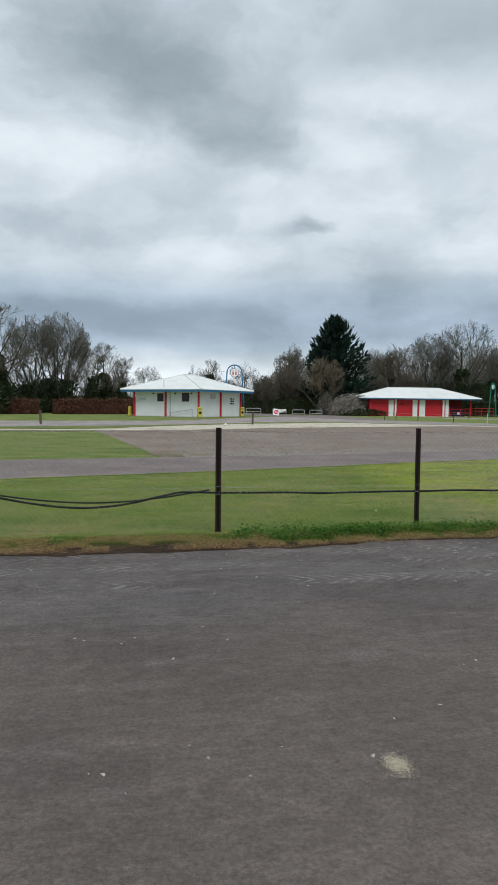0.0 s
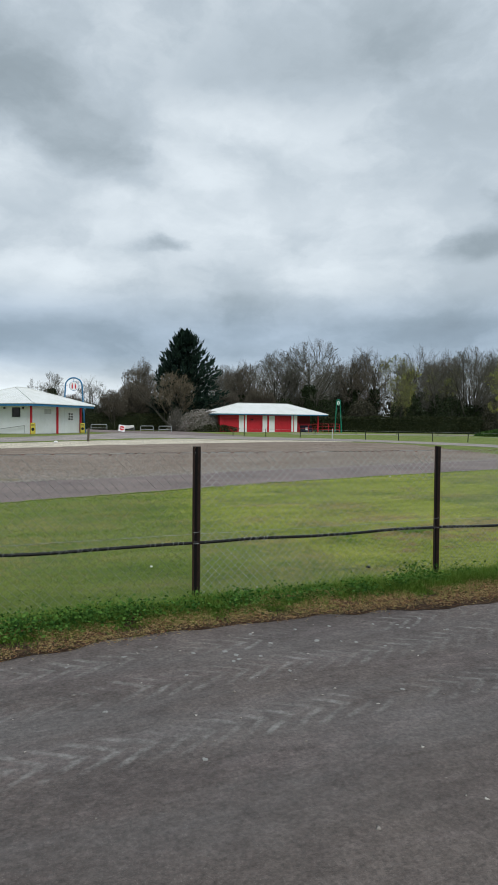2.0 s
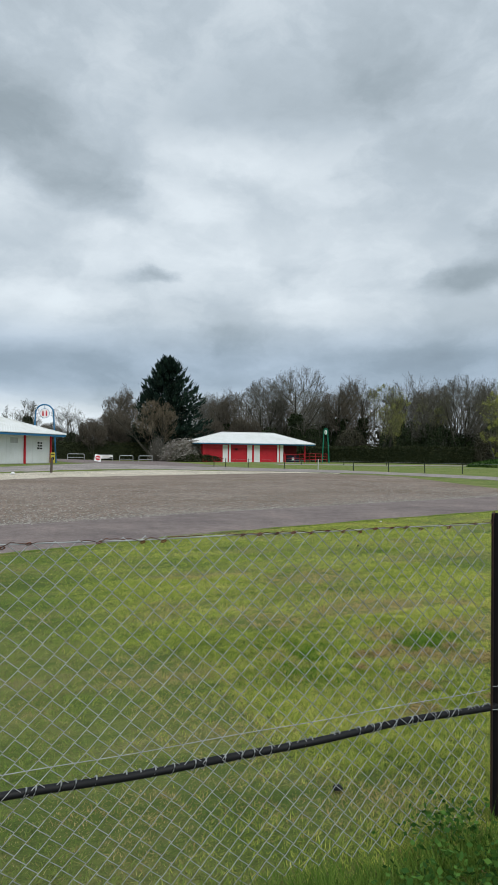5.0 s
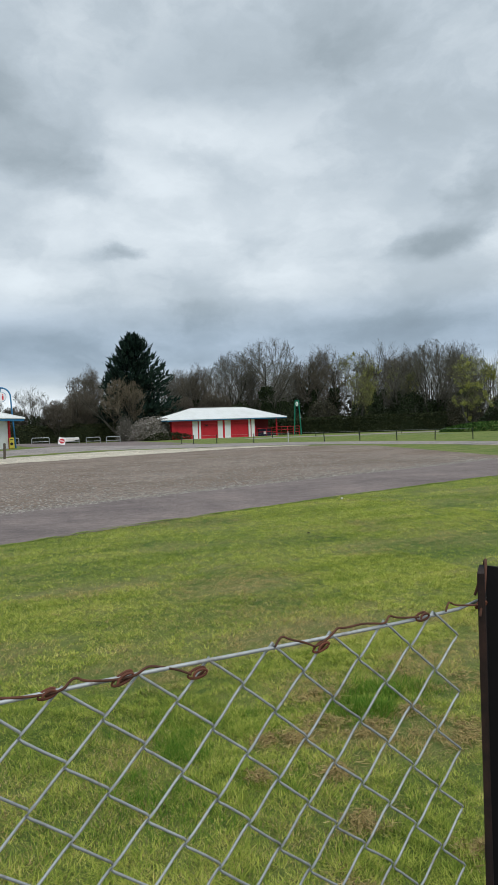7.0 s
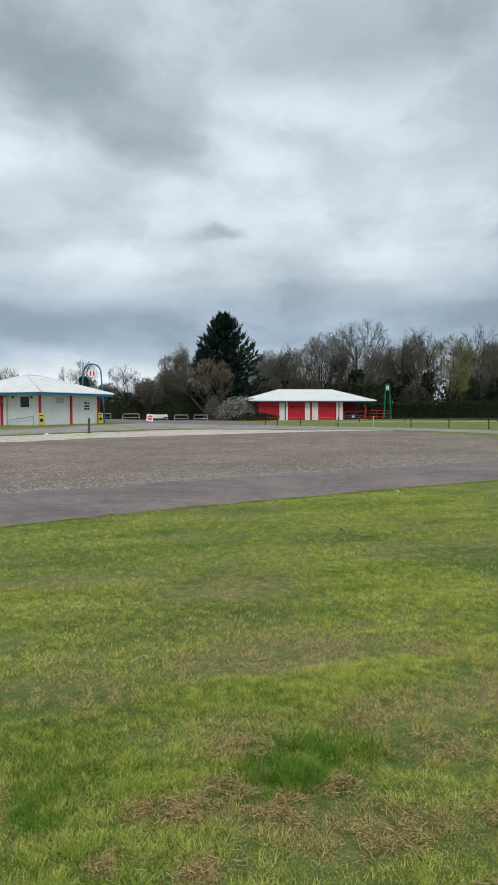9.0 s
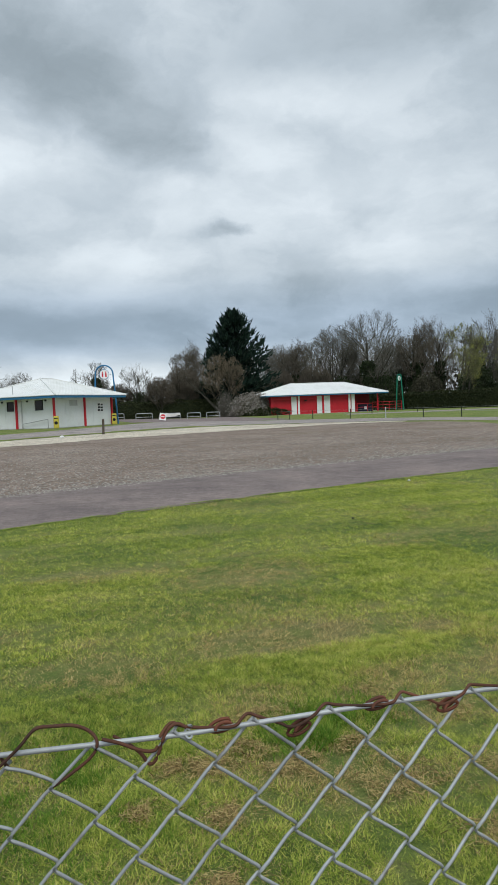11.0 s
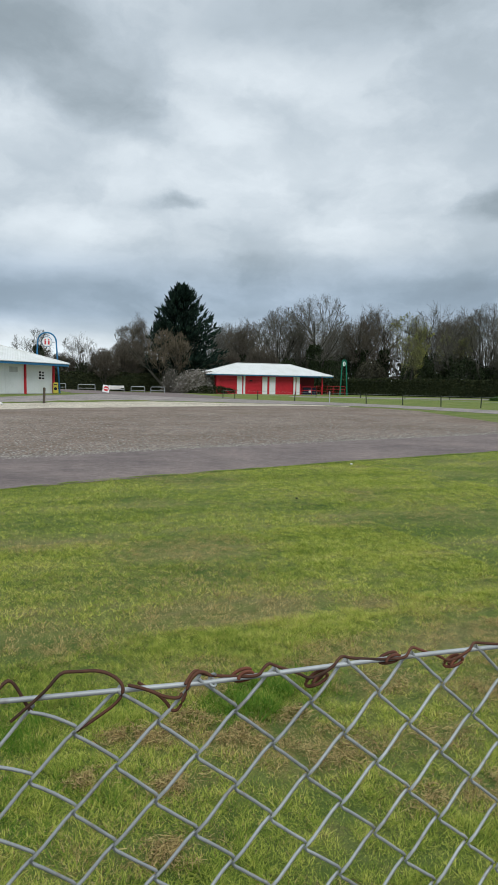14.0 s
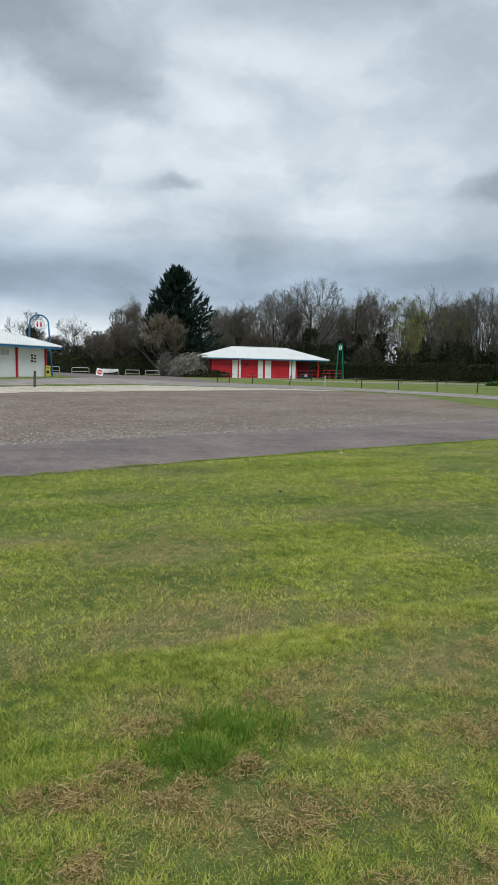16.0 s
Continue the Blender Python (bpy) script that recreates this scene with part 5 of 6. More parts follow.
def yellow_board(x, y, rz):
    t = thing("warning_board", "yellow upright warning board with a black round mark", "sign", "yellow boards by the posts", pose(x, y, float(ground_height(np.array(x), np.array(y))), 0, 0, rz))
    part("board", boxed(-.20, .20, -.10, .10, 0, .95, .05), YELLOW, t)
    bm = bmesh.new()
    bmesh.ops.create_cone(bm, cap_ends=True, segments=20, radius1=.13, radius2=.13, depth=.012, matrix=Matrix.Translation((0, -.107, .42)) @ Matrix.Rotation(radians(90), 4, "X"))
    part("round_mark", bm, BLACK, t, "black round mark")
    part("bar", boxed(-.14, .14, -.112, -.1015, .74, .81, .002), BLACK, t, "dark line of print")


yellow_board(5.32, 52.35, -8)
yellow_board(10.25, 58.35, -8)
yellow_board(-1.0, 57.95, -120)


def rack(x, y, rz, w, h=.78):
    """A cycle hoop of bent galvanised tube."""
    t = thing("cycle_rack", "galvanised bent-tube cycle hoop on the tarmac", "rack", "cycle hoops in the yard", pose(x, y, float(ground_height(np.array(x), np.array(y))), 0, 0, rz))
    c = .16
    a = np.linspace(0, np.pi / 2, 6)
    pts = [(-w / 2, 0, 0), (-w / 2, 0, h * .5)] + [(-w / 2 + c - c * math.cos(q), 0, h - c + c * math.sin(q)) for q in a] + [(w / 2 - c + c * math.sin(q), 0, h - c + c * math.cos(q)) for q in a] + [(w / 2, 0, h * .5), (w / 2, 0, 0)]
    part("hoop", path_mesh("hoop", np.array(pts), .045, STEEL, 8), STEEL, t)
    part("cross_tube", rod(bmesh.new(), (-w / 2, 0, .3), (w / 2, 0, .3), .025), STEEL, t)
    return t


for x, y, wd in ((13.2, 88.0, 1.9), (16.4, 85.0, 2.1), (22.8, 84.2, 1.75), (25.3, 83.8, 1.75), (20.1, 84.5, 1.9)):
    rack(x, y, -10, wd)
# banner slung over one hoop
gx, gz = np.meshgrid(np.linspace(0, 1, 15), np.linspace(0, 1, 8))
bx = -.98 + 1.9 * gx
bz = .84 - .10 * np.sin(np.pi * gx) - gz * (.52 - .22 * gx) + .02 * np.sin(gx * 17)
by = -.06 - .05 * np.sin(gx * 9) * gz
i = np.arange(15 * 8).reshape(8, 15)
f = np.stack([i[:-1, :-1], i[:-1, 1:], i[1:, 1:], i[1:, :-1]], -1).reshape(-1, 4)
ban = new("banner", mesh_from("banner", np.stack([bx, by, bz], -1).reshape(-1, 3), f, BANNER, True))
ban.matrix_world = pose(20.1, 84.5, float(ground_height(np.array(20.1), np.array(84.5))), 0, 0, -10)
sol = ban.modifiers.new("thick", "SOLIDIFY")
sol.thickness = 0.01
tagged(ban, "sagging white cloth banner tied to a cycle hoop", "banner")


def road_sign():
    t = thing("road_sign", "tilted white board with a red no-entry disc on legs", "sign", "", pose(16.45, 70.6, float(ground_height(np.array(16.45), np.array(70.6))), 0, 0, -8))
    b = part("board", boxed(-.36, .36, -.015, .015, .06, .84, .01), SIGN_WHITE, t)
    b.rotation_euler = (radians(-14), radians(10), 0)
    bm = bmesh.new()
    bmesh.ops.create_cone(bm, cap_ends=True, segments=24, radius1=.27, radius2=.27, depth=.008, matrix=Matrix.Translation((0, -.0195, .45)) @ Matrix.Rotation(radians(90), 4, "X"))
    d = part("disc", bm, SIGN_RED, b, "red disc")
    part("white_bar", boxed(-.19, .19, -.030, -.024, .405, .495, .002), SIGN_WHITE, b)
    part("leg", rod(bmesh.new(), (-.3, .02, .75), (-.38, .45, 0), .02), STEEL, t)
    part("leg", rod(bmesh.new(), (.3, .02, .75), (.38, .45, 0), .02), STEEL, t)


road_sign()


def bollard(x, y, h, r, lean, mat, name="bollard", label="weathered square timber bollard in the grass", group="timber bollards"):
    t = thing(name, label, "post", group, pose(x, y, float(ground_height(np.array(x), np.array(y))), lean, lean * .5, random.uniform(0, 40)))
    bm = boxed(-r, r, -r, r, -.1, h, r * .25)
    part("shaft", bm, mat, t)
    part("cap", boxed(-r * .9, r * .9, -r * .9, r * .9, h, h + r * .5, r * .3), mat, t)


bollard(8.0, 40.7, .92, .06, 2, TIMBER)
bollard(-6.9, 38.6, .95, .065, -3, TIMBER)

# low wire fence along the far lawn
FAR = ((25.2, 57.6), (25.88, 56.25), (27.13, 53.73), (28.99, 50.02), (30.59, 46.82), (32.14, 43.73), (33.54, 40.91), (34.9, 38.19), (36.2, 35.6), (37.4, 33.2))
FAR_POST = painted("green stake", (0.035, 0.045, 0.028), 0.8)
for k, (x, y) in enumerate(FAR):
    white = k == 4
    bollard(x, y, .88 if white else .80, .03, random.uniform(-3, 3), NOTICE if white else FAR_POST, "fence_stake",
            "white painted stake in the low fence" if white else "thin dark stake of the low lawn fence", "stakes of the low fence")
low = thing("low_fence_wires", "two slack wires on the stakes of the far lawn", "fence")
for z in (.42, .74):
    pts = [(x, y, z + (0 if k % 2 == 0 else 0)) for k, (x, y) in enumerate(FAR)]
    part("strand", path_mesh("strand", np.array(pts), .006, WIRE, 4), WIRE, low)
for k in range(7):  # a second row of stakes behind the lawn
    bollard(39.5 + 4.6 * k, 66.5 - 2.0 * k, .8, .035, 0, FAR_POST, "fence_stake", "thin dark stake behind the far lawn", "stakes of the back fence")


# ---- trees, hedges and bushes ----
def grow(parents, prad, n, length, spread, up, k, r0, r1, tmin=0.3, seed=0, dome=None, reach=1.0):
    """Side branches. parents: m x j x 3 paths. n on each parent; returns paths (m*n) x k x 3 and radii."""
    g = np.random.default_rng(seed)
    m, j = parents.shape[:2]
    t = tmin + (0.99 - tmin) * (np.arange(n)[None] + g.random((m, n))) / n
    pos = t * (j - 1)
    i = np.minimum(pos.astype(int), j - 2)
    fr = (pos - i)[..., None]
    row = np.arange(m)[:, None]
    p0 = parents[row, i] * (1 - fr) + parents[row, i + 1] * fr
    tan = unit(parents[row, i + 1] - parents[row, i])
    rnd = g.normal(size=(m, n, 3))
    perp = unit(rnd - (rnd * tan).sum(-1, keepdims=True) * tan)
    a = np.radians(g.normal(spread, 9, (m, n)))[..., None]
    d = unit(tan * np.cos(a) + perp * np.sin(a) + np.array([0, 0, up]))
    plen = np.linalg.norm(parents[:, -1] - parents[:, 0], axis=-1)[:, None]
    l = (plen * length * (1.15 - 0.65 * t) * g.uniform(0.7, 1.25, (m, n)))[..., None]
    s = np.linspace(0, 1, k)
    bend = g.normal(0, 0.22, (m, n, 3)) + np.array([0, 0, 0.16 + up * 0.4])
    path = p0[:, :, None] + l[:, :, None] * (d[:, :, None] * s[:, None] + bend[:, :, None] * (s ** 2)[:, None] * 0.5)
    if dome is not None:        # keep within a domed crown, and reach out to it
        cz, ra, hz = dome
        step = path - p0[:, :, None]
        jag = g.uniform(0.90, 1.04, (m, n))
        lo, hi = np.full((m, n), 0.15), np.full((m, n), reach)
        for _ in range(9):
            mid = (lo + hi) / 2
            q = p0 + step[:, :, -1] * mid[..., None]
            inside = (q[..., 0] ** 2 + q[..., 1] ** 2) / ra ** 2 + ((q[..., 2] - cz) / hz) ** 2 < jag ** 2
            lo, hi = np.where(inside, mid, lo), np.where(inside, hi, mid)
        path = p0[:, :, None] + step * lo[..., None, None]
    rad = prad[row, i][..., None] * (r0 + (r1 - r0) * s)
    return path.reshape(-1, k, 3), rad.reshape(-1, k)


def ribbons(paths, half, seed):
    """The finest twigs: narrow slips along two-point paths, each turned its own way."""
    g = np.random.default_rng(seed + 50)
    a, b = paths[:, 0], paths[:, -1]
    s = unit(np.cross(b - a, g.normal(size=a.shape))) * half
    v = np.stack([a - s, a + s, b + s * 0.6, b - s * 0.6], 1).reshape(-1, 3)
    return v, np.arange(len(v)).reshape(-1, 4)


def bare_tree(h, seed, stems=1, wide=0.5, girth=0.020, clear=0.22, density=1.0, angle=38, ivy_low=False):
    """A leafless crown: stems, limbs, branches and twigs. Returns the wood and the fine crown as arrays."""
    g = np.random.default_rng(seed)
    k = 7
    s = np.linspace(0, 1, k)
    lean = g.normal(0, 0.06 if stems == 1 else 0.30 * wide / 0.5, (stems, 2))
    wob = np.cumsum(g.normal(0, 0.022, (stems, k, 2)), axis=1)
    hh = h * (0.80 if stems == 1 else 0.72) * g.uniform(0.85, 1.05, stems)
    xy = (lean[:, None] * s[None, :, None] + wob) * hh[:, None, None]
    trunk = np.concatenate([xy + g.normal(0, 0.10, (stems, 1, 2)) * (stems > 1), (hh[:, None] * s)[..., None]], -1)
    tr = girth * h * (1.0 if stems == 1 else 0.6) * np.clip(1.1 - 0.95 * s, 0.10, 1)[None] * np.ones((stems, 1))
    dome = (h * 0.60, h * wide * 0.62, h * 0.41)
    limbs, lr = grow(trunk, tr, max(4, int((11 if stems == 1 else 6) * density)), wide, angle, 0.12, 6, 0.55, 0.14, clear, seed + 1, dome, 1.9)
    br, brr = grow(limbs, lr, 8, 0.50, 46, 0.10, 5, 0.60, 0.18, 0.18, seed + 2, dome, 1.15)
    tw, twr = grow(br, brr, 6, 0.58, 44, 0.08, 3, 0.75, 0.30, 0.12, seed + 3, dome, 1.05)
    tw2, tw2r = grow(tw, twr, 9, 0.60, 42, 0.06, 2, 0.9, 0.6, 0.10, seed + 4, dome, 1.0)
    floor_r = lambda r, q: np.maximum(r, q)
    wood = merge(tubes(trunk, tr, 8), tubes(limbs, floor_r(lr, 0.022), 5))
    crown = merge(tubes(br, floor_r(brr, 0.013), 4), tubes(tw, floor_r(twr, 0.009), 3), ribbons(tw2, 0.0085, seed))
    return wood, crown, trunk, tw2


def ivy_on(trunk, h, n, seed, r=0.55, top=0.62):
    g = np.random.default_rng(seed)
    q = g.random(n) ** 0.8 * top
    st = g.integers(0, len(trunk), n)
    pos = q * (trunk.shape[1] - 1)
    i = np.minimum(pos.astype(int), trunk.shape[1] - 2)
    c = trunk[st, i] + (trunk[st, i + 1] - trunk[st, i]) * (pos - i)[:, None]
    a = g.uniform(0, 2 * np.pi, n)
    rad = r * (0.45 + 0.75 * vnoise(a * 1.1, q * h, 0.8, seed)) * np.sqrt(g.uniform(0.25, 1.0, n)) * (1.15 - 0.55 * q / top)
    c = c + np.stack([np.cos(a) * rad, np.sin(a) * rad, g.normal(0, 0.1, n)], -1)
    return leaves(c, 0.17, 1.2)


KINDS = {}


def tree_kind(key, h, seed, twig, ivy=0, buds=0, name="tree", label="", ivy_top=0.66, **shape):
    wood, crown, trunk, tips = bare_tree(h, seed, **shape)
    t = thing(name, label, "tree", "trees of the wood's edge")
    part("trunk", mesh_from("trunk", *wood, BARK, True), BARK, t)
    part("crown", mesh_from("crown", *crown, twig), twig, t)
    if ivy:
        part("ivy", mesh_from("ivy", *ivy_on(trunk, h, ivy, seed, r=0.125 * h, top=0.46 if shape.get("ivy_low") else ivy_top), IVY), IVY, t, "dark ivy up the trunk")
    if buds:
        g = np.random.default_rng(seed)
        c = tips.reshape(-1, 3)
        c = c[g.integers(0, len(c), buds)] + g.normal(0, 0.10, (buds, 3))
        part("young_leaves", mesh_from("young_leaves", *leaves(c, 0.095, 1.3), BUDS), BUDS, t, "yellow-green young leaves")
    KINDS[key] = [t, h, False]


def plant(key, x, y, h, rz, label=""):
    base, h0, used = KINDS[key]
    m = pose(x, y, float(ground_height(np.array(x), np.array(y))) - 0.05, 0, 0, rz)
    s = h / h0
    if not used:
        base.matrix_world = m @ Matrix.Diagonal((s, s, s, 1))
        KINDS[key][2] = True
        o = base
    else:
        o = copy_thing(base, m)
        o.scale = (s, s, s)
    if label:
        tagged(o, label)
    return o


tree_kind("fan", 12, 101, TWIG, ivy=5200, label="tall leafless tree with fanning upright limbs", stems=8, wide=0.52, clear=0.20, angle=38, ivy_low=True)
tree_kind("ivied", 11, 102, TWIG, ivy=6500, label="leafless tree wrapped in dark ivy", wide=0.50, angle=52)
tree_kind("ivy_tree", 9, 112, TWIG, ivy=9000, label="small tree smothered in dark ivy", wide=0.56, angle=52, ivy_top=0.95)
tree_kind("broad", 15, 103, TWIG, ivy=7500, label="broad leafless tree with an ivied trunk", wide=0.58, angle=54, density=1.3)
tree_kind("slim", 14, 104, TWIG_RED, ivy=4200, label="slim leafless tree with fine reddish twigs", wide=0.38, angle=50, density=1.4)
tree_kind("round", 14, 105, TWIG, ivy=4800, label="round-headed leafless tree of fine grey twigs", stems=3, wide=0.56, angle=50)
tree_kind("green", 13, 106, TWIG_PALE, buds=3000, label="tree just coming into yellow-green leaf", stems=2, wide=0.52, angle=50)
tree_kind("willow", 9.2, 107, TWIG_PALE, buds=5000, label="wide pale tree with first green leaves", stems=3, wide=0.58, clear=0.15, angle=42)
tree_kind("shrub", 9.2, 108, TWIG_TAN, name="shrub", label="large bare fan-shaped shrub of pale brown stems", stems=9, density=0.6, wide=0.60, clear=0.10, angle=30, girth=0.016)
tree_kind("thorn", 6.5, 109, TWIG_RED, name="shrub", label="dense bare brown thorn shrub", stems=6, wide=0.62, clear=0.05, angle=40, girth=0.02)

for key, x, y, h in (("ivied", -13.7, 63.4, 11.6), ("fan", -11.9, 71.8, 11.2), ("fan", -9.1, 74.1, 12.0), ("round", -6.8, 78.3, 10.0), ("ivied", -3.9, 80.5, 9.2), ("ivied", -1.4, 80.5, 7.4), ("broad", 1.4, 85.0, 6.6),
                     ("ivy_tree", 10.4, 91.9, 8.4), ("round", 17.0, 96.0, 8.4), ("slim", 25.5, 101.3, 12.4), ("thorn", 20.2, 94.5, 6.2), ("thorn", 24.0, 97.1, 7.8), ("thorn", 15.0, 101.0, 5.6)):
    plant(key, x, y, h, random.uniform(0, 360))
for key, x, y, h in (("slim", 29.8, 115.0, 13.1), ("round", 42.9, 108.2, 12.2), ("slim", 44.6, 104.4, 13.0), ("round", 49.6, 108.9, 13.1), ("fan", 49.3, 98.1, 13.9), ("broad", 53.7, 93.8, 16.0), ("round", 61.2, 98.7, 13.8),
                     ("slim", 60.7, 92.1, 14.8), ("slim", 65.3, 93.9, 15.2), ("green", 63.8, 85.3, 13.7), ("round", 70.1, 85.7, 15.0), ("green", 70.7, 80.1, 11.5), ("fan", 69.5, 73.3, 13.0), ("willow", 60.3, 57.3, 9.2)):
    plant(key, x, y, h, random.uniform(0, 360))
for key, x, y, h in (("willow", 62.5, 52.5, 8.4), ("ivied", 66.5, 76.5, 10.5), ("green", 60.5, 80.0, 9.5), ("shrub", 29.1, 92.7, 9.4), ("broad", 79, 78, 14), ("slim", 76, 88, 15), ("fan", 82, 64, 13), ("round", 36, 112, 11.5), ("thorn", 56, 97, 7), ("thorn", 45, 96, 7.5), ("thorn", 40, 99, 7)):
    plant(key, x, y, h, random.uniform(0, 360))
kinds = ("slim", "round", "fan", "broad", "ivied")
for k in range(15):     # the wood's second rank
    u = k / 14
    plant(kinds[k % 5], 38 + 52 * u + random.uniform(-2, 2), 124 - 36 * u + random.uniform(-3, 3), random.uniform(11.5, 14.5), random.uniform(0, 360))
for k in range(9):
    plant(kinds[(k * 2) % 5], -34 + 8.0 * k + random.uniform(-2, 2), 118 + random.uniform(-6, 6), random.uniform(5.5, 7.5), random.uniform(0, 360))
for k in range(5):
    plant(kinds[k % 5], -17.5 - 4.0 * k, 66 + 3 * k, random.uniform(10, 12), random.uniform(0, 360))


def conifer(x, y, h, half):
    """A dark cypress: whorls of upswept limbs that carry flat sprays, ragged at the outline."""
    g = np.random.default_rng(77)
    t = thing("conifer", "tall dark blue-green cypress with a ragged outline", "tree", "", pose(x, y, 0))
    s = np.linspace(0, 1, 8)
    trunk = np.stack([0.25 * np.sin(s * 3), 0.1 * s, s * h * 0.97], -1)[None]
    part("trunk", mesh_from("trunk", *tubes(trunk, (0.30 * (1.05 - s))[None], 8), BARK, True), BARK, t)
    n = 420
    q = g.random(n) ** 0.75
    z0 = 0.6 + q * (h - 1.2)
    a = g.uniform(0, 2 * np.pi, n)
    prof = np.interp(q, (0, 0.12, 0.35, 0.6, 0.8, 0.93, 1.0), (0.78, 1.0, 0.86, 0.60, 0.34, 0.15, 0.04)) * half * g.uniform(0.72, 1.18, n)
    prof = prof * (1 + 0.10 * np.cos(a))
    k = 5
    u = np.linspace(0.15, 1, k)
    rise = (0.25 + 0.45 * q) * prof
    limb = np.stack([np.cos(a)[:, None] * prof[:, None] * u, np.sin(a)[:, None] * prof[:, None] * u, z0[:, None] + rise[:, None] * u ** 1.6], -1)
    part("limbs", mesh_from("limbs", *tubes(limb, 0.035 * (1.1 - u)[None] * np.ones((n, 1)), 3), BARK), BARK, t)
    m = 34
    w = g.random((n, m)) ** 0.6
    i = np.minimum((w * (k - 1)).astype(int), k - 2)
    fr = (w * (k - 1) - i)[..., None]
    row = np.arange(n)[:, None]
    c = limb[row, i] * (1 - fr) + limb[row, i + 1] * fr
    way = unit(limb[:, -1] - limb[:, 0])[:, None] * np.ones((n, m, 1)) + g.normal(0, 0.45, (n, m, 3)) + np.array([0, 0, 0.25])
    c = c + g.normal(0, 0.10, c.shape) + unit(way) * 0.15
    tip = limb[:, -1][:, None] + g.normal(0, 0.22, (n, 5, 3))
    tway = unit(limb[:, -1] - limb[:, -3])[:, None] * np.ones((n, 5, 1)) + np.array([0, 0, 0.5]) + g.normal(0, 0.2, (n, 5, 3))
    fol = merge(leaves(c.reshape(-1, 3), 0.26, 2.6, way=way.reshape(-1, 3)), leaves((tip + unit(tway) * 0.25).reshape(-1, 3), 0.20, 5.0, way=tway.reshape(-1, 3)))
    part("crown", mesh_from("crown", *fol, CONIFER), CONIFER, t, "dark flat sprays of scale leaves")


conifer(31.8, 96.3, 16.0, 5.7)


def bush(name, x, y, rz, lx, ly, h, n, mat, size, label, twig=None, tn=0, base_mat=None):
    """A dense bush: leaves or flowers in clumps over a rounded body, twigs sticking out."""
    g = np.random.default_rng(int(x * 7 + y) % 9973)
    t = thing(name, label, "bush", "", pose(x, y, float(ground_height(np.array(x), np.array(y))), 0, 0, rz))
    d = unit(g.normal(size=(n, 3)))
    d[:, 2] = np.abs(d[:, 2])
    r = 0.55 + 0.45 * g.random(n) ** 0.4
    r = r * (0.80 + 0.40 * vnoise(np.arctan2(d[:, 1], d[:, 0]) * 2.2, d[:, 2] * 3, 0.8, 5))
    c = d * r[:, None] * np.array([lx / 2, ly / 2, h]) + np.array([0, 0, 0.1])
    part("foliage", mesh_from("foliage", *leaves(c, size, 1.3), mat), mat, t)
    if tn:
        dd = unit(g.normal(size=(tn, 3)) + np.array([0, 0, 0.7]))
        dd[:, 2] = np.abs(dd[:, 2])
        e = dd * np.array([lx / 2, ly / 2, h]) * g.uniform(0.85, 1.15, (tn, 1))
        b = np.c_[e[:, :2] * 0.35, np.zeros(tn)]
        p = np.stack([b, b * 0.4 + e * 0.6 + g.normal(0, 0.12, (tn, 3)), e], 1)
        tagged(part("brushwood", mesh_from("brushwood", *tubes(p, np.array([[0.03, 0.018, 0.008]]) * np.ones((tn, 1)), 3), twig), twig, t), kind="stuff")
    return t


bush("blossom_bush", 31.4, 85.5, -27, 7.4, 3.2, 3.0, 9500, BLOSSOM, 0.15, "rounded bush covered in white spring blossom", TWIG, 700)
bush("blossom_bush", 28.3, 88.6, 10, 3.2, 2.6, 3.4, 260, BLOSSOM, 0.12, "thin taller shoots of white blossom", TWIG, 420)
bush("bush", 32.4, 83.7, -27, 6.6, 1.6, 1.0, 2600, PRIVET, 0.14, "low dark green growth under the blossom")
for k, (x, y, lx, h) in enumerate(((37, 101, 8, 5.2), (43, 99, 9, 4.6), (49, 95, 9, 5.0), (55, 92.5, 8, 5.6), (60, 88.0, 8, 5.0), (64, 82.0, 8, 5.2), (67.5, 75, 8, 5.4), (70, 68, 8, 4.4), (70, 60, 8, 3.6), (68, 53, 8, 3.2), (34, 104, 7, 4.6))):
    bush("thicket", x, y, random.uniform(0, 90), lx, 5.5, h, 9000, THICKET if k % 3 == 1 else IVY, 0.17, "dark tangled thicket at the wood's edge", TWIG, 380)
for x, y, lx, h in ((8, 95, 6, 2.6), (13.5, 99, 7, 3.6), (18.5, 101, 7, 3.6), (24, 102, 7, 4.6), (28, 101, 6, 5.0), (-12, 78, 8, 3.4), (-4, 84, 9, 3.2), (4, 92, 9, 2.8), (-18, 74, 8, 4.2)):
    bush("thicket", x, y, random.uniform(0, 90), lx, 5.0, h, 2600, THICKET, 0.26, "brown and grey tangled undergrowth", TWIG_RED, 420)


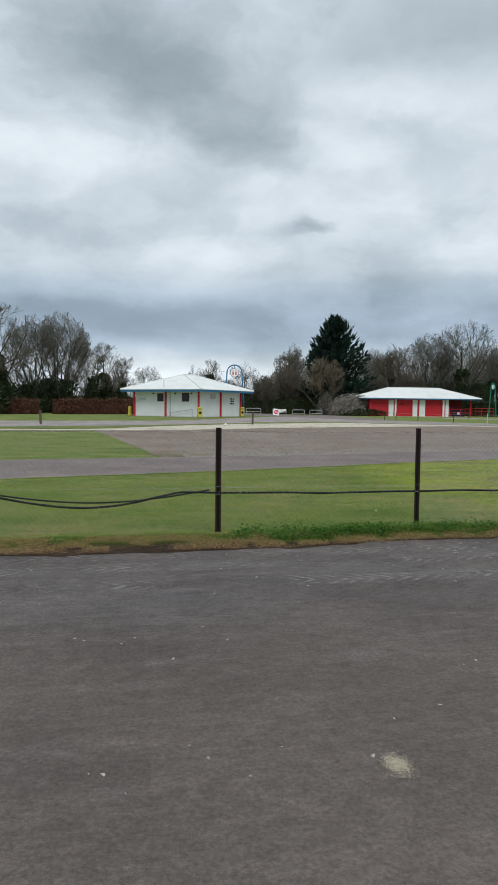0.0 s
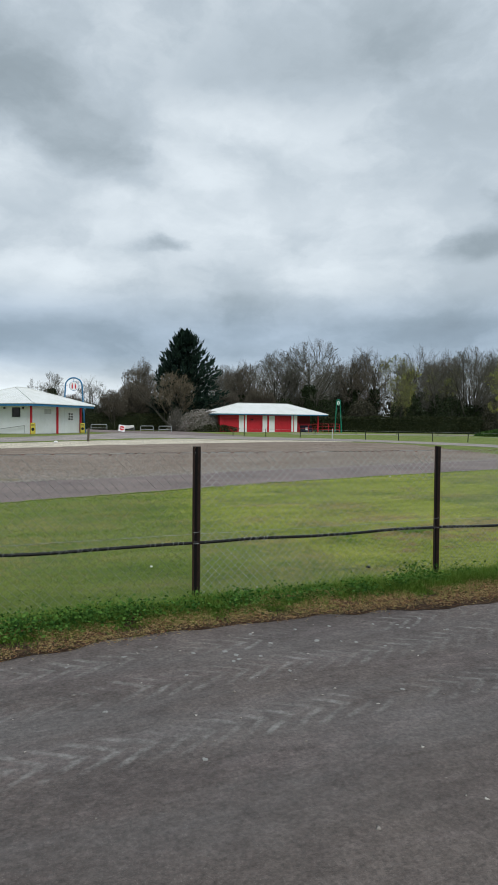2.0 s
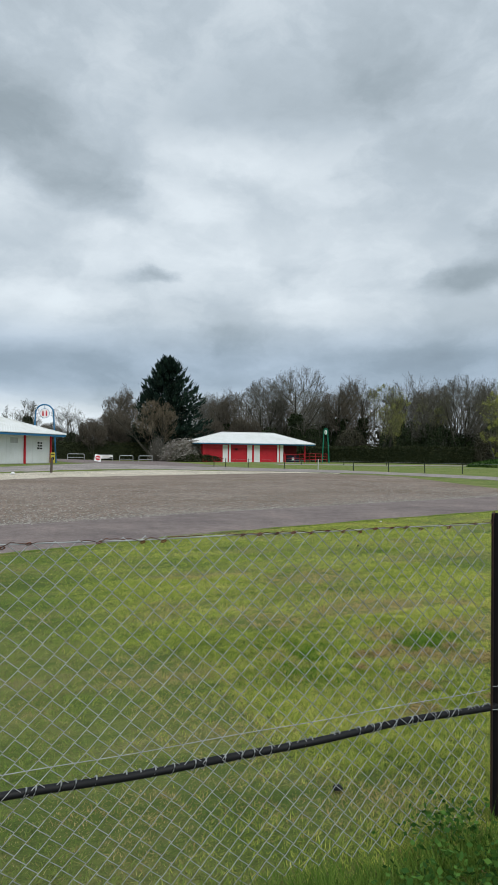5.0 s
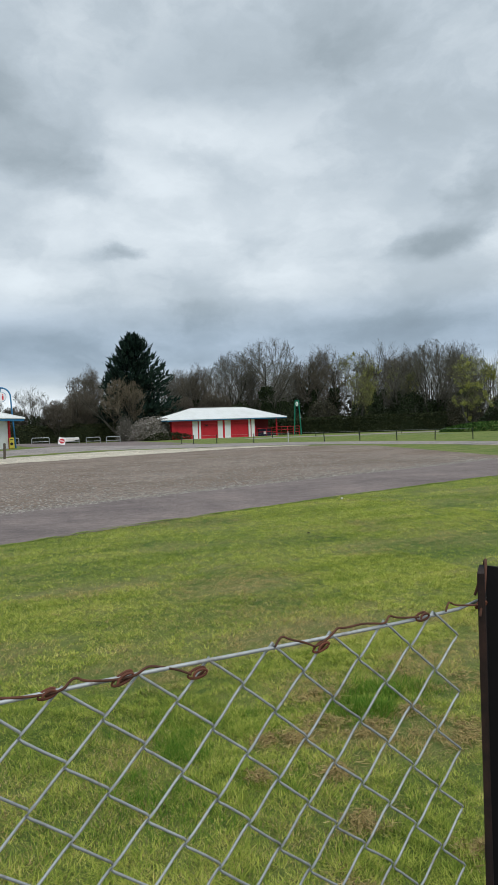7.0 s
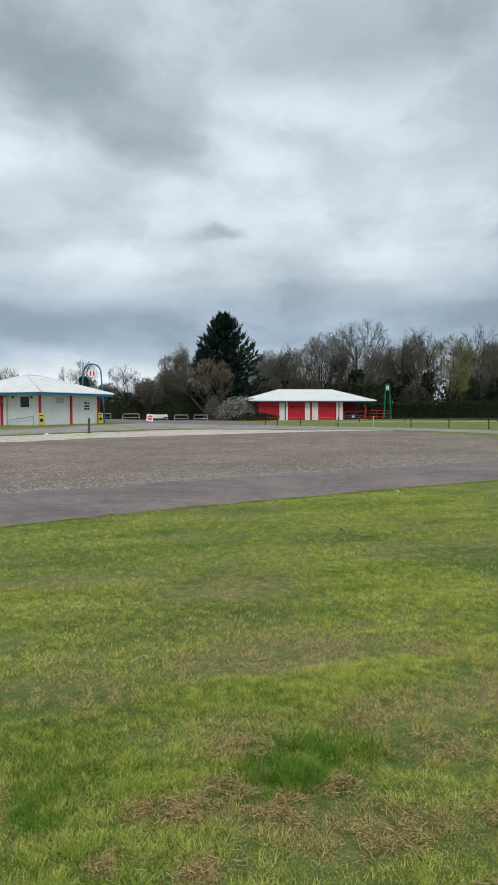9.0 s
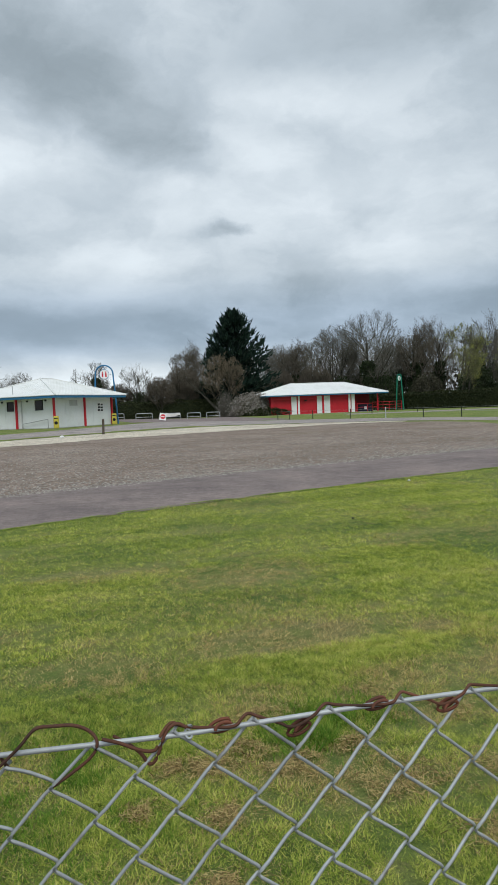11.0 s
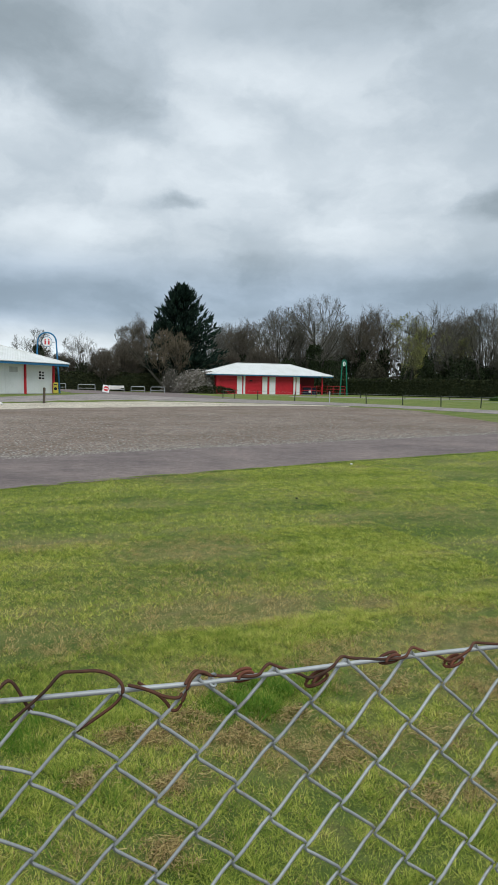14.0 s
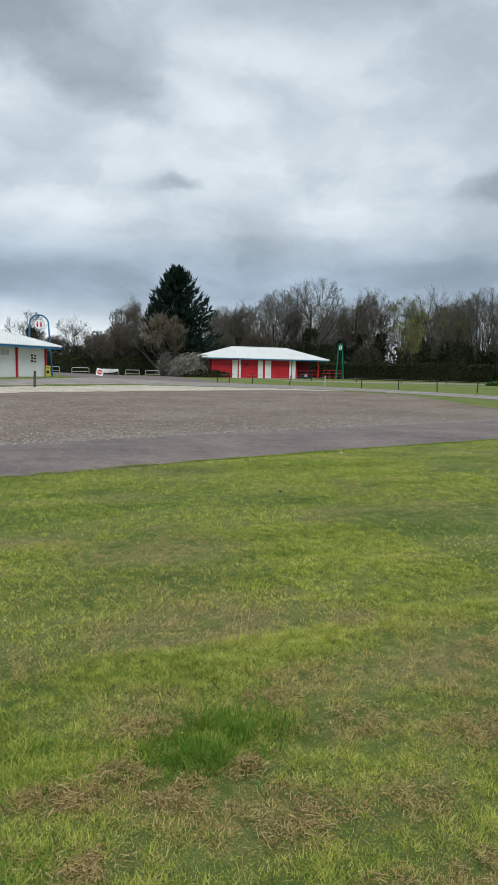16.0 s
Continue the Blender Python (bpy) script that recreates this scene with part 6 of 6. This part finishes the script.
def hedge(x0, y0, x1, y1, h, thick, mat, label, seed, size=0.13, per=330, hug=0.0):
    """A clipped hedge: a solid dark heart, and leaves all over its faces, uneven along the top."""
    g = np.random.default_rng(seed)
    a, b = np.array((x0, y0)), np.array((x1, y1))
    l = np.linalg.norm(b - a)
    t = thing("hedge", label, "hedge", "", pose(x0, y0, float(ground_height(np.array(x0), np.array(y0))) - 0.03, 0, 0, math.degrees(math.atan2(y1 - y0, x1 - x0))))
    n = int(l * per)
    sx = g.random(n) * l
    hh = h * (0.93 + 0.14 * vnoise(sx, sx * 0, 1.1, seed) + 0.05 * vnoise(sx, sx * 0, 0.3, seed))
    face = g.random(n)
    zz = np.where(face < 0.72, g.random(n) * hh, hh + g.normal(0, 0.05, n))
    yy = np.where(face < 0.72, -thick / 2 + g.normal(0, 0.07, n) + 0.10 * (vnoise(sx, zz, 0.6, seed + 1) - 0.5), g.uniform(-thick / 2, thick / 2, n))
    part("leaves", mesh_from("leaves", *leaves(np.stack([sx, yy, zz], -1), size, 1.4), mat), mat, t)
    k = max(6, int(l / 1.2))
    bm = bmesh.new()
    rows = []
    for i in range(k + 1):
        x = l * i / k
        top = h * random.uniform(0.84, 0.92)
        o = random.uniform(-.05, .05)
        rows.append([bm.verts.new((x, yv + o, zv)) for yv, zv in ((-thick / 2 + .08, 0), (-thick / 2 + .05, top * .6), (-thick / 2 + .16, top), (thick / 2 - .16, top), (thick / 2 - .05, top * .6), (thick / 2 - .08, 0))])
    for r0, r1 in zip(rows, rows[1:]):
        for i in range(5):
            bm.faces.new((r0[i], r1[i], r1[i + 1], r0[i + 1]))
    bm.faces.new(rows[0])
    bm.faces.new(rows[-1][::-1])
    part("heart", bm, mat, t, "dense dark inside of the hedge")


hedge(-34, 56.5, -10.4, 64.4, 1.55, 1.1, BEECH, "clipped beech hedge holding dry brown leaves", 51)
hedge(-9.0, 64.9, 2.5, 69.0, 1.60, 1.1, BEECH, "clipped beech hedge holding dry brown leaves", 52)
hedge(7.0, 93.5, 30.0, 96.0, 2.3, 1.2, PRIVET, "dark clipped evergreen hedge behind the yard", 53, 0.16)
hedge(53.0, 88.0, 69.5, 66.5, 2.35, 1.4, PRIVET, "dark hedge with brownish top before the wood", 54, 0.17)
hedge(36.5, 92.0, 53.0, 91.0, 2.0, 1.2, PRIVET, "dark hedge behind the kiosk", 55, 0.17)


def mound(x, y, lx, ly, h):
    bm = bmesh.new()
    bmesh.ops.create_uvsphere(bm, u_segments=28, v_segments=14, radius=1)
    for v in bm.verts:
        v.co = Vector((v.co.x * lx / 2, v.co.y * ly / 2, v.co.z * h * (0.85 + 0.3 * noise.noise(v.co * 2.0))))
    for f in bm.faces:
        f.smooth = True
    o = part("grass_mound", bm, LAWN)
    o.matrix_world = pose(x, y, -0.1, 0, 0, -40)
    tagged(o, "low overgrown green mound beside the far lawn", "mound")
    g = np.random.default_rng(9)
    n = 5200
    d = unit(g.normal(size=(n, 3)))
    d[:, 2] = np.abs(d[:, 2])
    v, f = leaves(d * np.array([lx / 2, ly / 2, h * 0.95]), 0.20, 1.6)
    tagged(part("weed_cover", mesh_from("weed_cover", v, f, RANK), RANK, o, "rank green weeds"), kind="stuff")


mound(60.5, 52.5, 13, 5, 1.15)


# ---- distance ----
def far_woods():
    """The brushwood that closes the view behind the trees, low towards the open side."""
    g = np.random.default_rng(91)
    n = 20000
    u = g.random(n)
    x = -90 + 215 * u
    y = np.interp(x, (-90, -20, 30, 70, 100, 125), (100, 135, 132, 112, 84, 40)) + g.normal(0, 3, n)
    top = np.interp(x, (-90, -25, -5, 26, 34, 60, 125), (5.5, 4.4, 3.2, 3.6, 5.2, 6.0, 6.0)) * (0.72 + 0.55 * vnoise(x, y, 5.0, 92))
    z = top * g.random(n) ** 1.25
    tagged(new("far_woods", mesh_from("far_woods", *leaves(np.stack([x, y, z], -1), 0.50, 1.5), THICKET)), "distant brown brushwood behind the trees", "woods", kind="stuff")
    m = 5200
    x = -90 + 215 * g.random(m)
    y = np.interp(x, (-90, -20, 30, 70, 100, 125), (99, 134, 131, 111, 83, 39)) + g.normal(0, 3, m)
    top = np.interp(x, (-90, -25, -5, 26, 34, 60, 125), (9, 7.2, 5.4, 6.2, 11, 13, 12)) * g.uniform(0.75, 1.1, m)
    b = np.stack([x, y, 0 * x], -1)
    e = b + np.stack([g.normal(0, 0.9, m), g.normal(0, 0.9, m), top], -1)
    p = np.stack([b, (b + e) / 2 + g.normal(0, 0.25, (m, 3)), e], 1)
    tagged(new("far_saplings", mesh_from("far_saplings", *tubes(p, np.array([[0.06, 0.035, 0.012]]) * np.ones((m, 1)), 3), TWIG)), "distant leafless saplings behind the trees", "woods", kind="stuff")


far_woods()
